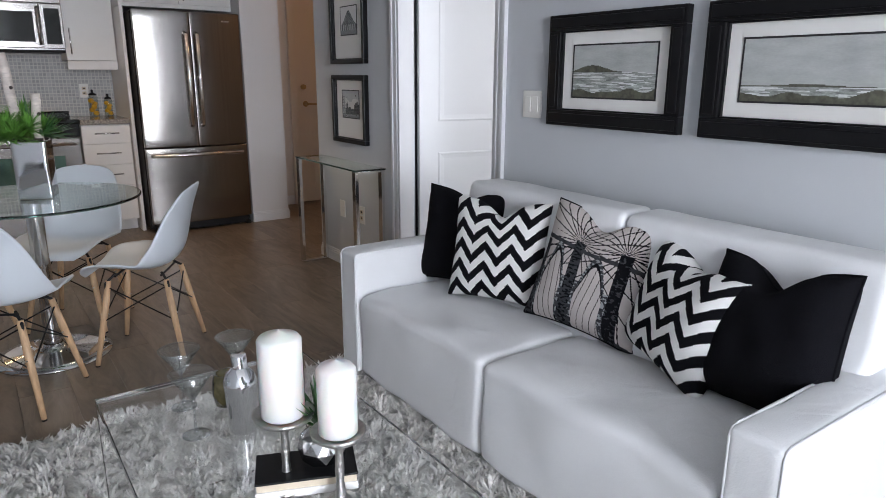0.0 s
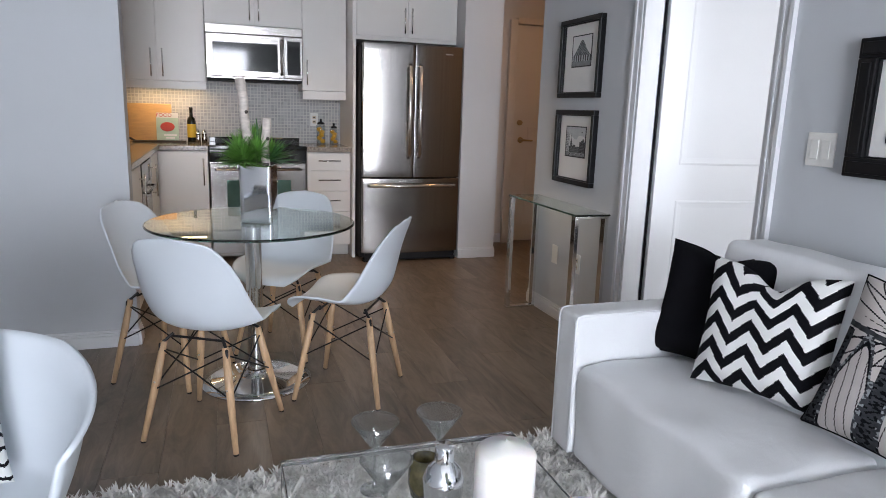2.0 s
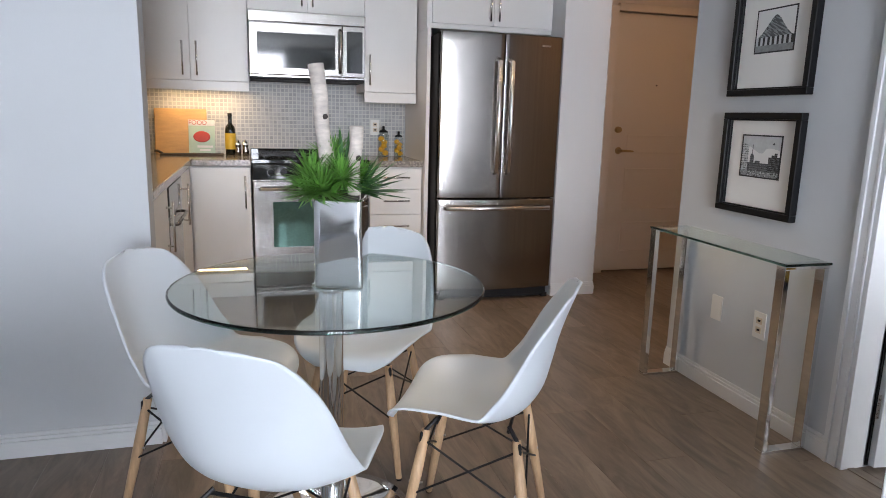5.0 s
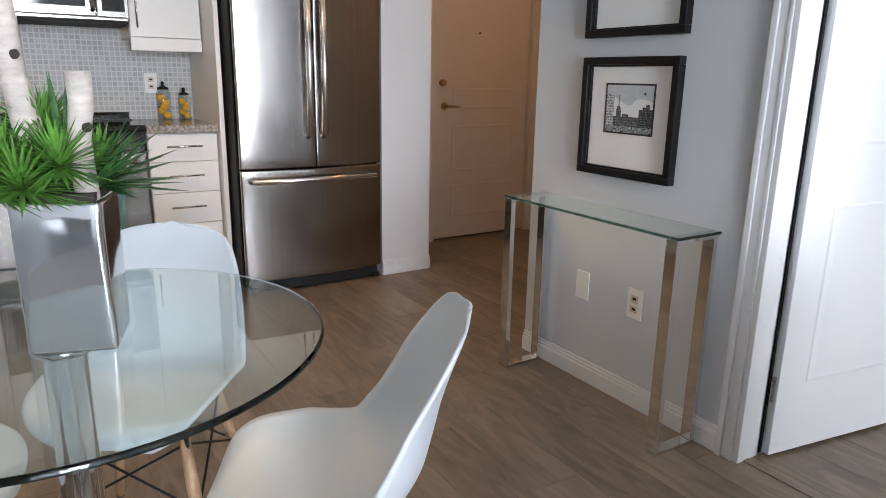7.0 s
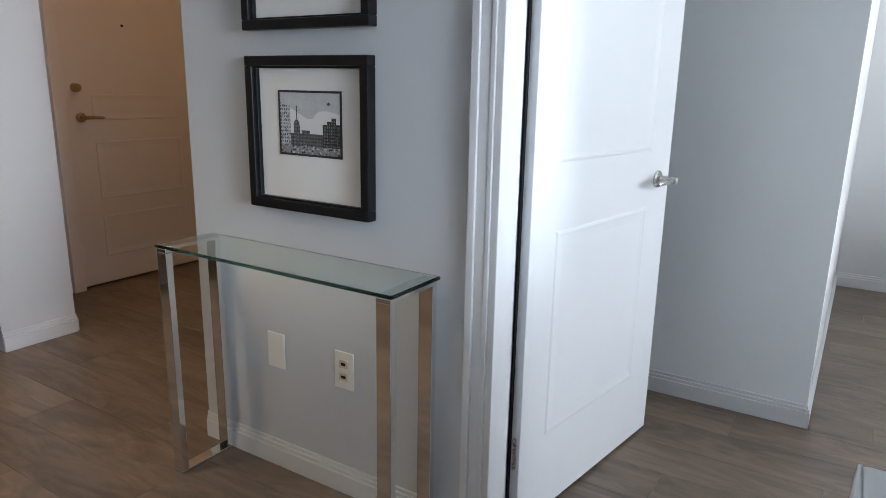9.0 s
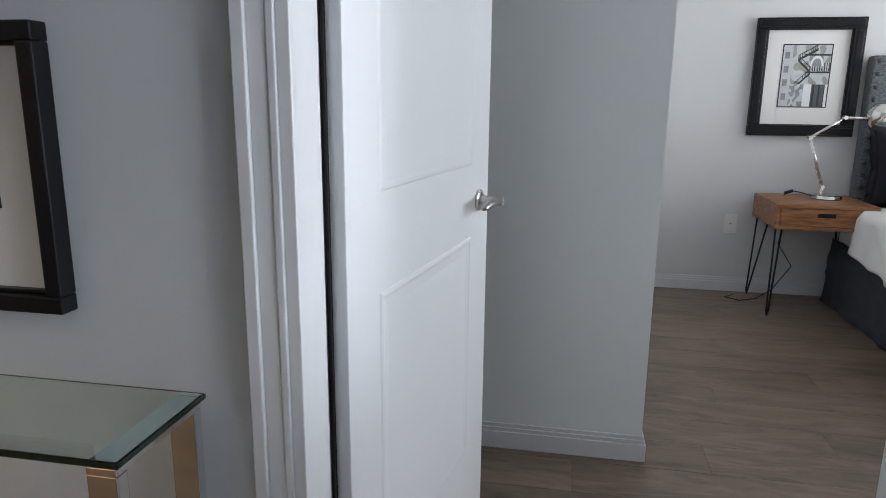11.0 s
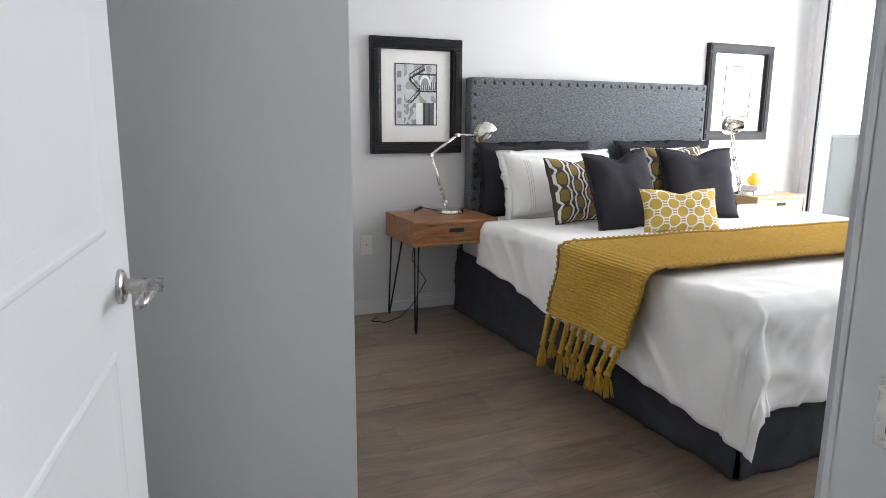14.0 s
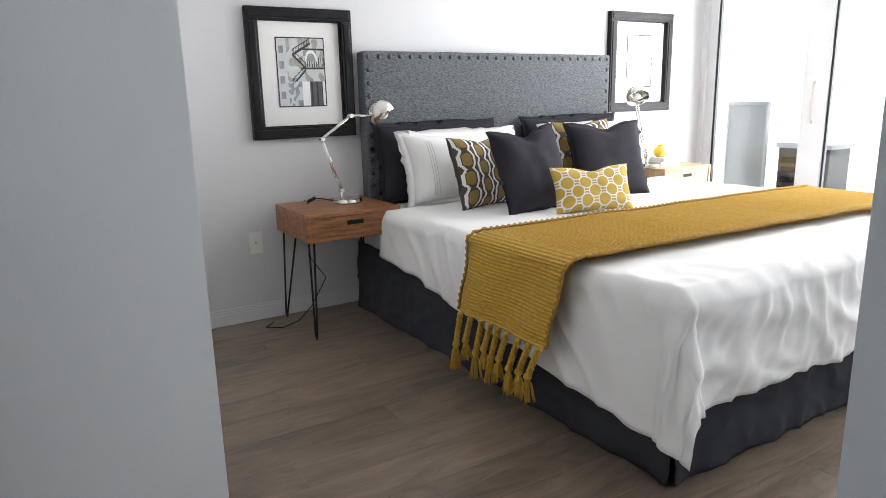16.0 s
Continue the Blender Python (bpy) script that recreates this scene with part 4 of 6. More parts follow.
def shell_point(u, v):
    """Seat shell: v runs from the front lip to the top of the back."""
    prof = ((0.228, 0.396), (0.225, 0.412), (0.205, 0.428), (0.16, 0.434), (0.08, 0.428), (0.0, 0.422), (-0.08, 0.427), (-0.14, 0.452),
            (-0.18, 0.508), (-0.2, 0.58), (-0.215, 0.65), (-0.232, 0.71), (-0.248, 0.757), (-0.26, 0.789), (-0.268, 0.804))
    half = (0.1, 0.152, 0.186, 0.208, 0.224, 0.232, 0.235, 0.234, 0.228, 0.217, 0.204, 0.188, 0.163, 0.122, 0.04)
    k = v * (len(prof) - 1)
    i = min(int(k), len(prof) - 2)
    f = k - i

    def glide(get):
        a, b, c, d = (get(min(max(i + o, 0), len(prof) - 1)) for o in (-1, 0, 1, 2))
        return b + 0.5 * f * (c - a + f * (2 * a - 5 * b + 4 * c - d + f * (3 * (b - c) + d - a)))
    y, z, w = glide(lambda n: prof[n][0]), glide(lambda n: prof[n][1]), glide(lambda n: half[n])
    a = 2 * u - 1
    seat = min(1, max(0, (0.58 - v) / 0.25))
    seat = seat * seat * (3 - 2 * seat)
    lift = abs(a) ** 2.4
    wing = 0.014 + 0.12 * max(0, 1 - (v - 0.45) / 0.5) ** 1.3
    return (w * a, y + (1 - seat) * wing * lift, z + (seat * 0.055 * min(1, v / 0.3) + 0.03 * (1 - seat) * max(0, 0.8 - v) / 0.3) * lift)


dc = thing("dining_chair", pose(0, 0, 0), "white moulded plastic chair with splayed beech legs", "chair", "chairs round the table")
part("seat_shell", sheet(shell_point, 30, 70, 0.007), M_SHELL, dc, "satin white one-piece shell", smooth=True)
LT, LB = 0.125, 0.19
for sx in (-1, 1):
    for sy in (-1, 1):
        lg = part("leg", tube([(sx * LT, sy * LT, 0.385), (sx * (LT + 0.02), sy * (LT + 0.02), 0.26), (sx * LB, sy * LB, 0.006)], [0.0125, 0.0155, 0.0105], seg=14), M_BEECH, dc, "turned beech leg", smooth=True)
        part("foot_cap", lathe([(0.0095, 0), (0.0108, 0.007)], 12, cx=sx * LB, cy=sy * LB), M_DARKGAP, lg)
        part("bolt", tube([(sx * (LT + 0.022), sy * (LT + 0.022) - 0.019, 0.235), (sx * (LT + 0.022), sy * (LT + 0.022) + 0.019, 0.235)], 0.004, seg=8), M_NICKEL, lg)
        part("bracket", tube([(sx * 0.10, sy * 0.10, 0.412), (sx * 0.135, sy * 0.135, 0.375), (sx * (LT + 0.012), sy * (LT + 0.012), 0.33)], 0.006, seg=8), M_WIRE, dc)
hi_, lo_ = (LT + 0.008, 0.36), (LT + 0.035, 0.20)
for s in (-1, 1):
    for d in (-1, 1):
        part("brace", tube([(-d * hi_[0], s * hi_[0], hi_[1]), (d * lo_[0], s * lo_[0], lo_[1])], 0.0032, seg=8), M_WIRE, dc)
        part("brace", tube([(s * hi_[0], -d * hi_[0], hi_[1]), (s * lo_[0], d * lo_[0], lo_[1])], 0.0032, seg=8), M_WIRE, dc)
part("seat_bar", tube([(-0.11, 0.10, 0.40), (0.11, 0.10, 0.40)], 0.005, seg=8), M_WIRE, dc)
part("seat_bar", tube([(-0.11, -0.10, 0.40), (0.11, -0.10, 0.40)], 0.005, seg=8), M_WIRE, dc)
copy_thing(dc, pose(1.015, 3.60, 0, 0, 0, 61))
copy_thing(dc, pose(0.254, 3.975, 0, 0, 0, -120))
copy_thing(dc, pose(0.79, 4.215, 0, 0, 0, 150))
dc.matrix_basis = pose(0.437, 3.365, 0, 0, 0, -30)

va = thing("vase", pose(0.645, 3.785, 0.751, 0, 0, -18), "mirrored square vase with grass and birch logs", "vase")
part("body", softbox(-0.066, 0.066, -0.066, 0.066, 0, 0.255, 0.008, 10, wob=0.006), M_CHROME, va, "silver ceramic square vase", smooth=True)
part("soil", box(-0.056, 0.056, -0.056, 0.056, 0.25, 0.262), M_BIRCHD, va)
for (x, y, z0, x1, y1, z1, r) in ((-0.02, 0.0, 0.2, -0.075, 0.01, 0.615, 0.021), (0.035, -0.025, 0.2, 0.045, -0.03, 0.45, 0.0185)):
    pts = [(x + (x1 - x) * k + 0.004 * math.sin(k * 9), y + (y1 - y) * k, z0 + (z1 - z0) * k) for k in (0, 0.2, 0.4, 0.6, 0.8, 1)]
    lg = part("birch_log", tube(pts, [r * f for f in (1, 0.97, 1.03, 0.98, 1.0, 1.04)], seg=18), M_BIRCH, va, "peeling birch log", smooth=True)
    for k in (0.66,):
        c = Vector(pts[0]).lerp(Vector(pts[-1]), k)
        kn = bmesh.new()
        bmesh.ops.create_icosphere(kn, subdivisions=2, radius=0.008)
        for v in kn.verts:
            v.co = c + Vector((0.011, -r * 0.8, 0)) + Vector((v.co.x * 1.1, v.co.y * 0.4, v.co.z * (0.9 + 0.5 * noise.noise(v.co * 200))))
        part("knot", kn, M_BIRCHD, lg, smooth=True)
gb = bmesh.new()
for cx, cy, cz, rad, cnt in ((-0.08, -0.02, 0.32, 0.095, 300), (-0.035, 0.04, 0.37, 0.09, 260), (0.01, -0.05, 0.325, 0.09, 280), (-0.04, -0.07, 0.295, 0.09, 280), (-0.085, -0.05, 0.285, 0.08, 220), (0.05, 0.03, 0.32, 0.08, 160)):
    for k in range(cnt):
        a, e = rnd.uniform(0, 6.28), rnd.uniform(-0.35, 1.4)
        spike(gb, (cx, cy, cz - 0.02), (math.cos(a) * math.cos(e), math.sin(a) * math.cos(e), math.sin(e)), rnd.uniform(0.6, 1.1) * rad, 0.0034, 0.2)
part("grass_tuft", gb, M_LEAF, va, "bright green artificial grass tufts", smooth=True)
gb = bmesh.new()
for k in range(34):
    a, e = rnd.uniform(-1.4, 1.4), rnd.uniform(-0.1, 1.3)
    spike(gb, (0.05, -0.01, 0.27), (math.cos(a) * math.cos(e), math.sin(a) * math.cos(e), math.sin(e)), rnd.uniform(0.08, 0.14), 0.009, 0.15)
for k in range(9):
    a = rnd.uniform(0, 6.28)
    spike(gb, (0.0, 0.03, 0.26), (0.18 * math.cos(a), 0.18 * math.sin(a), 1), rnd.uniform(0.15, 0.2), 0.008, 0.05)
part("aloe_leaf", gb, M_LEAFD, va, "dark green pointed aloe leaves", smooth=True)

# ---- console table ----
co = thing("console_table", pose(0, 0, 0), "narrow glass console table on chrome legs", "table")
g = part("tabletop", box(2.236, 2.442, 3.806, 4.668, 0.734, 0.744, 0.002), M_TGLASS, co, "clear glass top")
g.visible_shadow = False
part("glass_edge", box(2.2345, 2.2358, 3.806, 4.668, 0.7355, 0.7425), M_GREENEDGE, co)
part("glass_edge", box(2.236, 2.442, 3.8045, 3.8058, 0.7355, 0.7425), M_GREENEDGE, co)
for y in (3.81, 4.622):
    for nm, a in (("leg", (2.238, 2.26, y, y + 0.042, 0.012, 0.722)), ("leg", (2.415, 2.435, y, y + 0.042, 0.012, 0.722)), ("foot_bar", (2.238, 2.437, y, y + 0.042, 0, 0.012)), ("top_bar", (2.238, 2.437, y, y + 0.042, 0.722, 0.733))):
        part(nm, box(*a, 0.0015), M_CHROME, co)
# ---- kitchen ----
KF, UF = 6.38, 6.585      # fronts of base and wall cabinets
CT = 0.93                 # worktop height


def bar_handle(bm, x0, x1, y, z0, z1, face):
    """A steel bar on two posts; face: unit vector out of the door."""
    fx, fy = face
    o = 0.03
    a, b = Vector((x0 + fx * o, y + fy * o, z0)), Vector((x1 + fx * o, y + fy * o, z1))
    tube([a, b], 0.006, bm, 10)
    for f in (0.12, 0.88):
        p = a.lerp(b, f)
        tube([p, p - Vector((fx * o, fy * o, 0))], 0.005, bm, 8)
    return bm


def cabinet(name, x0, x1, y0, y1, z0, z1, face, doors, label, group):
    """A cabinet with fronts; doors: (a0, a1, z0, z1, handle (a, z0, a, z1)) along the front."""
    ob = thing(name, pose(0, 0, 0), label, "cabinet", group)
    part("carcass", box(x0, x1, y0, y1, z0, z1, 0.001), M_CAB, ob)
    fx, fy = face
    for nm, a0, a1, d0, d1, hn in doors:
        g = 0.0018
        if fy:
            bm = box(a0 + g, a1 - g, y0 - 0.020, y0 - 0.001, d0 + g, d1 - g, 0.0015)
            hb = bar_handle(bmesh.new(), hn[0], hn[2], y0 - 0.02, hn[1], hn[3], (0, -1))
        else:
            bm = box(x1 + 0.001, x1 + 0.020, a0 + g, a1 - g, d0 + g, d1 - g, 0.0015)
            hb = bmesh.new()
            X = x1 + 0.05
            tube([(X, hn[0], hn[1]), (X, hn[2], hn[3])], 0.006, hb, 10)
            for f in (0.12, 0.88):
                p = Vector((X, hn[0], hn[1])).lerp(Vector((X, hn[2], hn[3])), f)
                tube([p, p - Vector((0.03, 0, 0))], 0.005, hb, 8)
        d = part(nm, bm, M_CAB, ob)
        part("handle", hb, M_BAR, d, "brushed steel bar handle", smooth=True)
    return ob


GB, GU = "base cabinets", "wall cabinets"
S = (0, -1)
cabinet("base_cabinet", 0.0, 0.395, KF, 6.93, 0.10, 0.885, S, [("door", 0.035, 0.395, 0.10, 0.882, (0.36, 0.62, 0.36, 0.83))], "cream base cabinet with one door", GB)
dr = [(0.735, 0.882), (0.565, 0.735), (0.39, 0.565), (0.10, 0.39)]
cabinet("base_cabinet", 1.165, 1.525, KF, 6.93, 0.10, 0.885, S, [("drawer", 1.165, 1.525, a, b, (1.255, (a + b) / 2 + 0.01, 1.435, (a + b) / 2 + 0.01)) for a, b in dr], "cream base cabinet with four drawers", GB)
cabinet("base_cabinet", -0.59, 0.008, 4.56, 5.16, 0.10, 0.885, (1, 0), [("door", 4.56, 5.16, 0.10, 0.882, (5.08, 0.60, 5.08, 0.83))], "cream base cabinet beside the wall end", GB)
cabinet("base_cabinet", -0.59, 0.008, 5.78, 6.36, 0.10, 0.885, (1, 0), [("door", 5.78, 6.34, 0.10, 0.882, (5.85, 0.60, 5.85, 0.83))], "cream corner base cabinet", GB)
dw = thing("dishwasher", pose(0, 0, 0), "stainless dishwasher with a black control strip", "dishwasher")
part("body", box(-0.58, 0.0, 5.17, 5.77, 0.10, 0.88), M_DARKGAP, dw)
part("door", box(0.001, 0.03, 5.172, 5.768, 0.11, 0.74, 0.004), M_STEEL, dw)
part("control_strip", box(0.001, 0.034, 5.172, 5.768, 0.745, 0.88, 0.004), M_OVENGLASS, dw)
part("handle", tube([(0.034, 5.24, 0.70), (0.06, 5.25, 0.70), (0.06, 5.69, 0.70), (0.034, 5.70, 0.70)], 0.008, seg=10), M_STEEL, dw, smooth=True)
bm = box(-0.57, -0.045, 4.58, 6.36, 0, 0.099)
box(0.0, 0.395, KF + 0.07, 6.9, 0, 0.099, bm=bm)
box(1.165, 1.52, KF + 0.07, 6.9, 0, 0.099, bm=bm)
setting("plinth", bm, M_CAB, "recessed cabinet plinth", "trim")
wt = thing("worktop", pose(0, 0, 0), "speckled brown granite worktop", "worktop")
part("slab", box(-0.597, 0.04, 4.545, 6.945, 0.89, CT, 0.004), M_GRANITE, wt)
part("slab", box(0.0405, 0.398, KF - 0.035, 6.945, 0.89, CT, 0.004), M_GRANITE, wt)
part("slab", box(1.163, 1.528, KF - 0.035, 6.945, 0.89, CT, 0.004), M_GRANITE, wt)
bs = box(L + 0.001, 1.528, NORTH - 0.010, NORTH - 0.001, CT + 0.001, 1.46)
setting("backsplash", bs, M_TILE, "small glossy grey mosaic tile backsplash", "backsplash")
# Cream stands in for the warm under-cabinet glow on this side splash.
setting("backsplash", box(L + 0.001, L + 0.009, 4.56, NORTH - 0.011, CT + 0.001, 1.40), M_CREAM, "side splash with warm lamp light put into its cream colour", "backsplash")
wall_plate("wall_outlet", pose(1.30, NORTH - 0.010, 1.14), 0.07, 0.115, "outlet", "white outlet on the tiles")
cabinet("wall_cabinet", -0.31, 0.40, UF, 6.93, 1.42, 2.42, S, [("door", -0.31, 0.045, 1.42, 2.42, (0.0, 1.45, 0.0, 1.66)), ("door", 0.045, 0.40, 1.42, 2.42, (0.085, 1.45, 0.085, 1.66))], "cream wall cabinet with two doors", GU)
cabinet("wall_cabinet", 0.402, 1.158, UF, 6.93, 1.875, 2.42, S, [("door", 0.402, 0.78, 1.875, 2.42, (0.745, 1.91, 0.745, 2.10)), ("door", 0.78, 1.158, 1.875, 2.42, (0.815, 1.91, 0.815, 2.10))], "cream wall cabinet above the microwave", GU)
cabinet("wall_cabinet", 1.16, 1.524, UF, 6.93, 1.385, 2.42, S, [("door", 1.16, 1.524, 1.385, 2.42, (1.195, 1.43, 1.195, 1.63))], "cream single-door wall cabinet", GU)
cabinet("wall_cabinet", 1.53, 2.415, 6.32, 6.93, 1.80, 2.42, S, [("door", 1.56, 1.985, 1.83, 2.42, (1.955, 1.86, 1.955, 2.06)), ("door", 1.985, 2.41, 1.83, 2.42, (2.015, 1.86, 2.015, 2.06))], "cream wall cabinet above the fridge", GU)
cabinet("wall_cabinet", -0.595, -0.32, 4.9, 6.93, 1.42, 2.42, (1, 0), [("door", 4.9, 5.6, 1.42, 2.42, (5.56, 1.45, 5.56, 1.66)), ("door", 5.6, 6.3, 1.42, 2.42, (5.64, 1.45, 5.64, 1.66))], "cream wall cabinet on the side wall", GU)
bm = box(-0.31, 0.40, UF - 0.02, UF, 1.36, 1.417, 0.001)
setting("light_rail", bm, M_CAB, "cream light rail under the wall cabinet", "trim")
setting("light_rail", box(1.16, 1.524, UF - 0.02, UF, 1.315, 1.382, 0.001), M_CAB, "cream light rail under the wall cabinet", "trim")
setting("gable", box(1.53, 1.555, 6.30, 6.93, 0.0, 1.798, 0.001), M_CAB, "cream gable panel beside the fridge", "trim")
setting("bulkhead", box(L, 2.42, 6.45, NORTH, 2.42, H), M_CEIL, "painted bulkhead above the cabinets", "trim")

def bowed(x0, x1, z0, z1):
    """A fridge front that curves gently across the whole appliance."""
    bm = softbox(x0, x1, 6.07, 6.16, z0, z1, 0.008, 18)
    for v in bm.verts:
        if v.co.y < 6.12:
            v.co.y += 0.034 * ((v.co.x - 1.988) / 0.416) ** 2
    return bm


fr = thing("refrigerator", pose(0, 0, 0), "stainless french-door refrigerator with a bottom freezer", "refrigerator")
part("body", box(1.57, 2.405, 6.165, 6.90, 0.03, 1.755, 0.006), M_DARKGAP, fr, "dark grey cabinet sides")
for a, b in ((1.572, 1.9865), (1.9895, 2.404)):
    part("door", bowed(a, b, 0.705, 1.765), M_STEEL, fr, "brushed steel door", smooth=True)
part("freezer_drawer", bowed(1.572, 2.404, 0.075, 0.698), M_STEEL, fr, "brushed steel drawer", smooth=True)
for x in (1.945, 2.03):
    part("handle", tube([(x, 6.075, 1.60), (x, 6.03, 1.585), (x, 6.022, 1.25), (x, 6.03, 0.89), (x, 6.075, 0.875)], 0.016, seg=14), M_BAR, fr, smooth=True)
part("handle", tube([(1.62, 6.087, 0.640), (1.635, 6.04, 0.642), (2.0, 6.02, 0.644), (2.34, 6.04, 0.642), (2.355, 6.09, 0.640)], 0.015, seg=14), M_BAR, fr, smooth=True)
part("grille", box(1.60, 2.38, 6.11, 6.16, 0.012, 0.07, 0.003), M_DARKGAP, fr)
for x in (1.59, 2.35):
    part("foot", box(x, x + 0.04, 6.10, 6.16, 0, 0.03, 0.003), M_DARKGAP, fr)
part("badge", box(2.25, 2.31, 6.078, 6.094, 1.695, 1.705), M_NICKEL, fr)

rg = thing("range", pose(0, 0, 0), "stainless slide-in range with an oven door", "oven")
part("body", box(0.403, 1.157, KF + 0.005, 6.92, 0.03, 0.905, 0.003), M_STEEL, rg)
part("cooktop", box(0.40, 1.16, KF - 0.03, 6.93, 0.906, 0.935, 0.004), M_OVENGLASS, rg, "black glass cooktop")
part("control_panel", box(0.403, 1.157, KF - 0.035, KF + 0.004, 0.80, 0.905, 0.006), M_OVENGLASS, rg, "black control panel")
part("oven_door", box(0.405, 1.155, KF - 0.03, KF + 0.004, 0.25, 0.795, 0.006), M_STEEL, rg)
part("window", box(0.53, 1.03, KF - 0.034, KF - 0.0305, 0.36, 0.66, 0.001), M_OVENREFL, rg, "dark oven window with a green reflection put into its colour")
part("handle", tube([(0.45, KF - 0.03, 0.745), (0.46, KF - 0.075, 0.748), (1.10, KF - 0.075, 0.748), (1.11, KF - 0.03, 0.745)], 0.012, seg=12), M_BAR, rg, smooth=True)
part("drawer", box(0.405, 1.155, KF - 0.025, KF + 0.004, 0.06, 0.243, 0.006), M_STEEL, rg)
part("backguard", box(0.40, 1.16, 6.90, 6.935, 0.935, 0.975, 0.003), M_OVENGLASS, rg)
for x in (0.52, 0.60, 0.96, 1.04):
    kb = lathe([(0, 0), (0.022, 0), (0.02, 0.022), (0, 0.024)], 20)
    for v in kb.verts:
        v.co = (x + v.co.x, KF - 0.035 - v.co.z, 0.853 + v.co.y)
    part("knob", kb, M_BLACK, rg)
for x, y in ((0.58, 6.52), (0.58, 6.77), (0.98, 6.52), (0.98, 6.77)):
    gr = None
    for d in (-0.09, 0, 0.09):
        gr = box(x - 0.13, x + 0.13, y + d - 0.006, y + d + 0.006, 0.95, 0.962, bm=gr)
        gr = box(x + d - 0.006, x + d + 0.006, y - 0.11, y + 0.11, 0.938, 0.95, bm=gr)
    part("grate", gr, M_BLACK, rg)
mw = thing("microwave", pose(0, 0, 0), "stainless steel microwave above the range", "microwave")
part("body", box(0.405, 1.155, 6.53, 6.93, 1.455, 1.868, 0.004), M_STEEL, mw)
part("top_vent", box(0.405, 1.155, 6.50, 6.529, 1.80, 1.868, 0.004), M_STEEL, mw)
part("door", box(0.405, 1.0, 6.495, 6.529, 1.47, 1.797, 0.006), M_STEEL, mw)
part("window", box(0.455, 0.955, 6.4915, 6.4955, 1.515, 1.735, 0.001), M_OVENGLASS, mw, "dark mirror window")
part("handle", tube([(0.985, 6.49, 1.50), (0.985, 6.462, 1.52), (0.985, 6.462, 1.75), (0.985, 6.49, 1.77)], 0.010, seg=10), M_STEEL, mw, smooth=True)
part("control_panel", box(1.003, 1.155, 6.497, 6.529, 1.47, 1.797, 0.005), M_STEEL, mw)
part("keypad", box(1.03, 1.135, 6.494, 6.4975, 1.50, 1.765, 0.002), M_OVENGLASS, mw)
part("underside", box(0.41, 1.15, 6.51, 6.9, 1.44, 1.4545), M_DARKGAP, mw)

# ---- things on the worktop ----
cb = thing("chopping_board", pose(-0.06, 6.90, CT, -6, 0, 0), "pale maple chopping board leaning on the tiles", "chopping board")
part("board", box(-0.17, 0.17, -0.02, 0, 0, 0.31, 0.006), M_BOARD, cb)
tr = thing("serving_tray", pose(0.02, 6.76, CT), "low dark wooden serving tray", "tray")
part("tray_base", box(-0.20, 0.20, -0.07, 0.07, 0, 0.012, 0.004), M_BIRCHD, tr)
part("handle", tube([(-0.19, 0, 0.012), (-0.22, 0, 0.03), (-0.24, 0, 0.03)], 0.008), M_BIRCHD, tr)
ckb = thing("cookbook", pose(0.08, 6.80, CT + 0.013, -12, 0, 0), "cookbook with a red dish on its pale cover", "book")
part("cover", box(-0.085, 0.085, -0.018, 0, 0, 0.225, 0.001), M_PALEGREEN, ckb)
part("title_band", box(-0.085, 0.085, -0.0195, -0.0185, 0.185, 0.225), M_BOOKW, ckb)
dish = lathe([(0, 0), (0.055, 0), (0.05, 0.012), (0, 0.018)], 24)
for v in dish.verts:
    v.co = (v.co.x, -0.0185 - v.co.z * 0.4, 0.11 + v.co.y * 0.7)
part("dish_photo", dish, M_RED, ckb)


def words(text, size, m, material, parent, name):
    cu = bpy.data.curves.new(name, "FONT")
    cu.body, cu.size, cu.extrude, cu.align_x = text, size, 0.0004, "CENTER"
    ob = new(name, cu)
    dg = bpy.context.evaluated_depsgraph_get()
    me = bpy.data.meshes.new_from_object(ob.evaluated_get(dg))
    bpy.data.objects.remove(ob)
    me.materials.append(material)
    ob = new(name, me)
    ob.parent, ob.matrix_basis = parent, m
    return ob


words("FOOD", 0.042, pose(-0.025, -0.0202, 0.192, 90), M_RED, ckb, "title")
part("caption_bar", box(-0.03, 0.07, -0.0195, -0.0185, 0.035, 0.05), M_BOOKW, ckb)
part("caption_bar", box(-0.015, 0.055, -0.0195, -0.0185, 0.012, 0.026), M_BOOKW, ckb)
bo = thing("oil_bottle", pose(0.265, 6.85, CT), "dark oil bottle with a yellow label", "bottle")
part("body", lathe([(0, 0), (0.034, 0), (0.035, 0.005), (0.035, 0.17), (0.03, 0.195), (0.014, 0.215), (0.013, 0.265), (0.015, 0.268), (0.015, 0.288), (0, 0.288)], 28), M_BOTTLE, bo, smooth=True)
part("label", lathe([(0.0355, 0.04), (0.0357, 0.045), (0.0357, 0.145), (0.0355, 0.15)], 28), M_YELLOW, bo, "yellow paper label")
for x, y in ((0.315, 6.78), (0.365, 6.80)):
    ml = thing("pepper_mill", pose(x, y, CT), "small steel pepper mill on the worktop", "mill", "mills")
    part("body", lathe([(0, 0), (0.02, 0), (0.021, 0.03), (0.017, 0.05), (0.019, 0.07)], 22), M_STEEL, ml, smooth=True)
    part("cap", lathe([(0.019, 0.071), (0.02, 0.085), (0.012, 0.095), (0.006, 0.1), (0.007, 0.107), (0, 0.11)], 22), M_CHROME, ml, smooth=True)
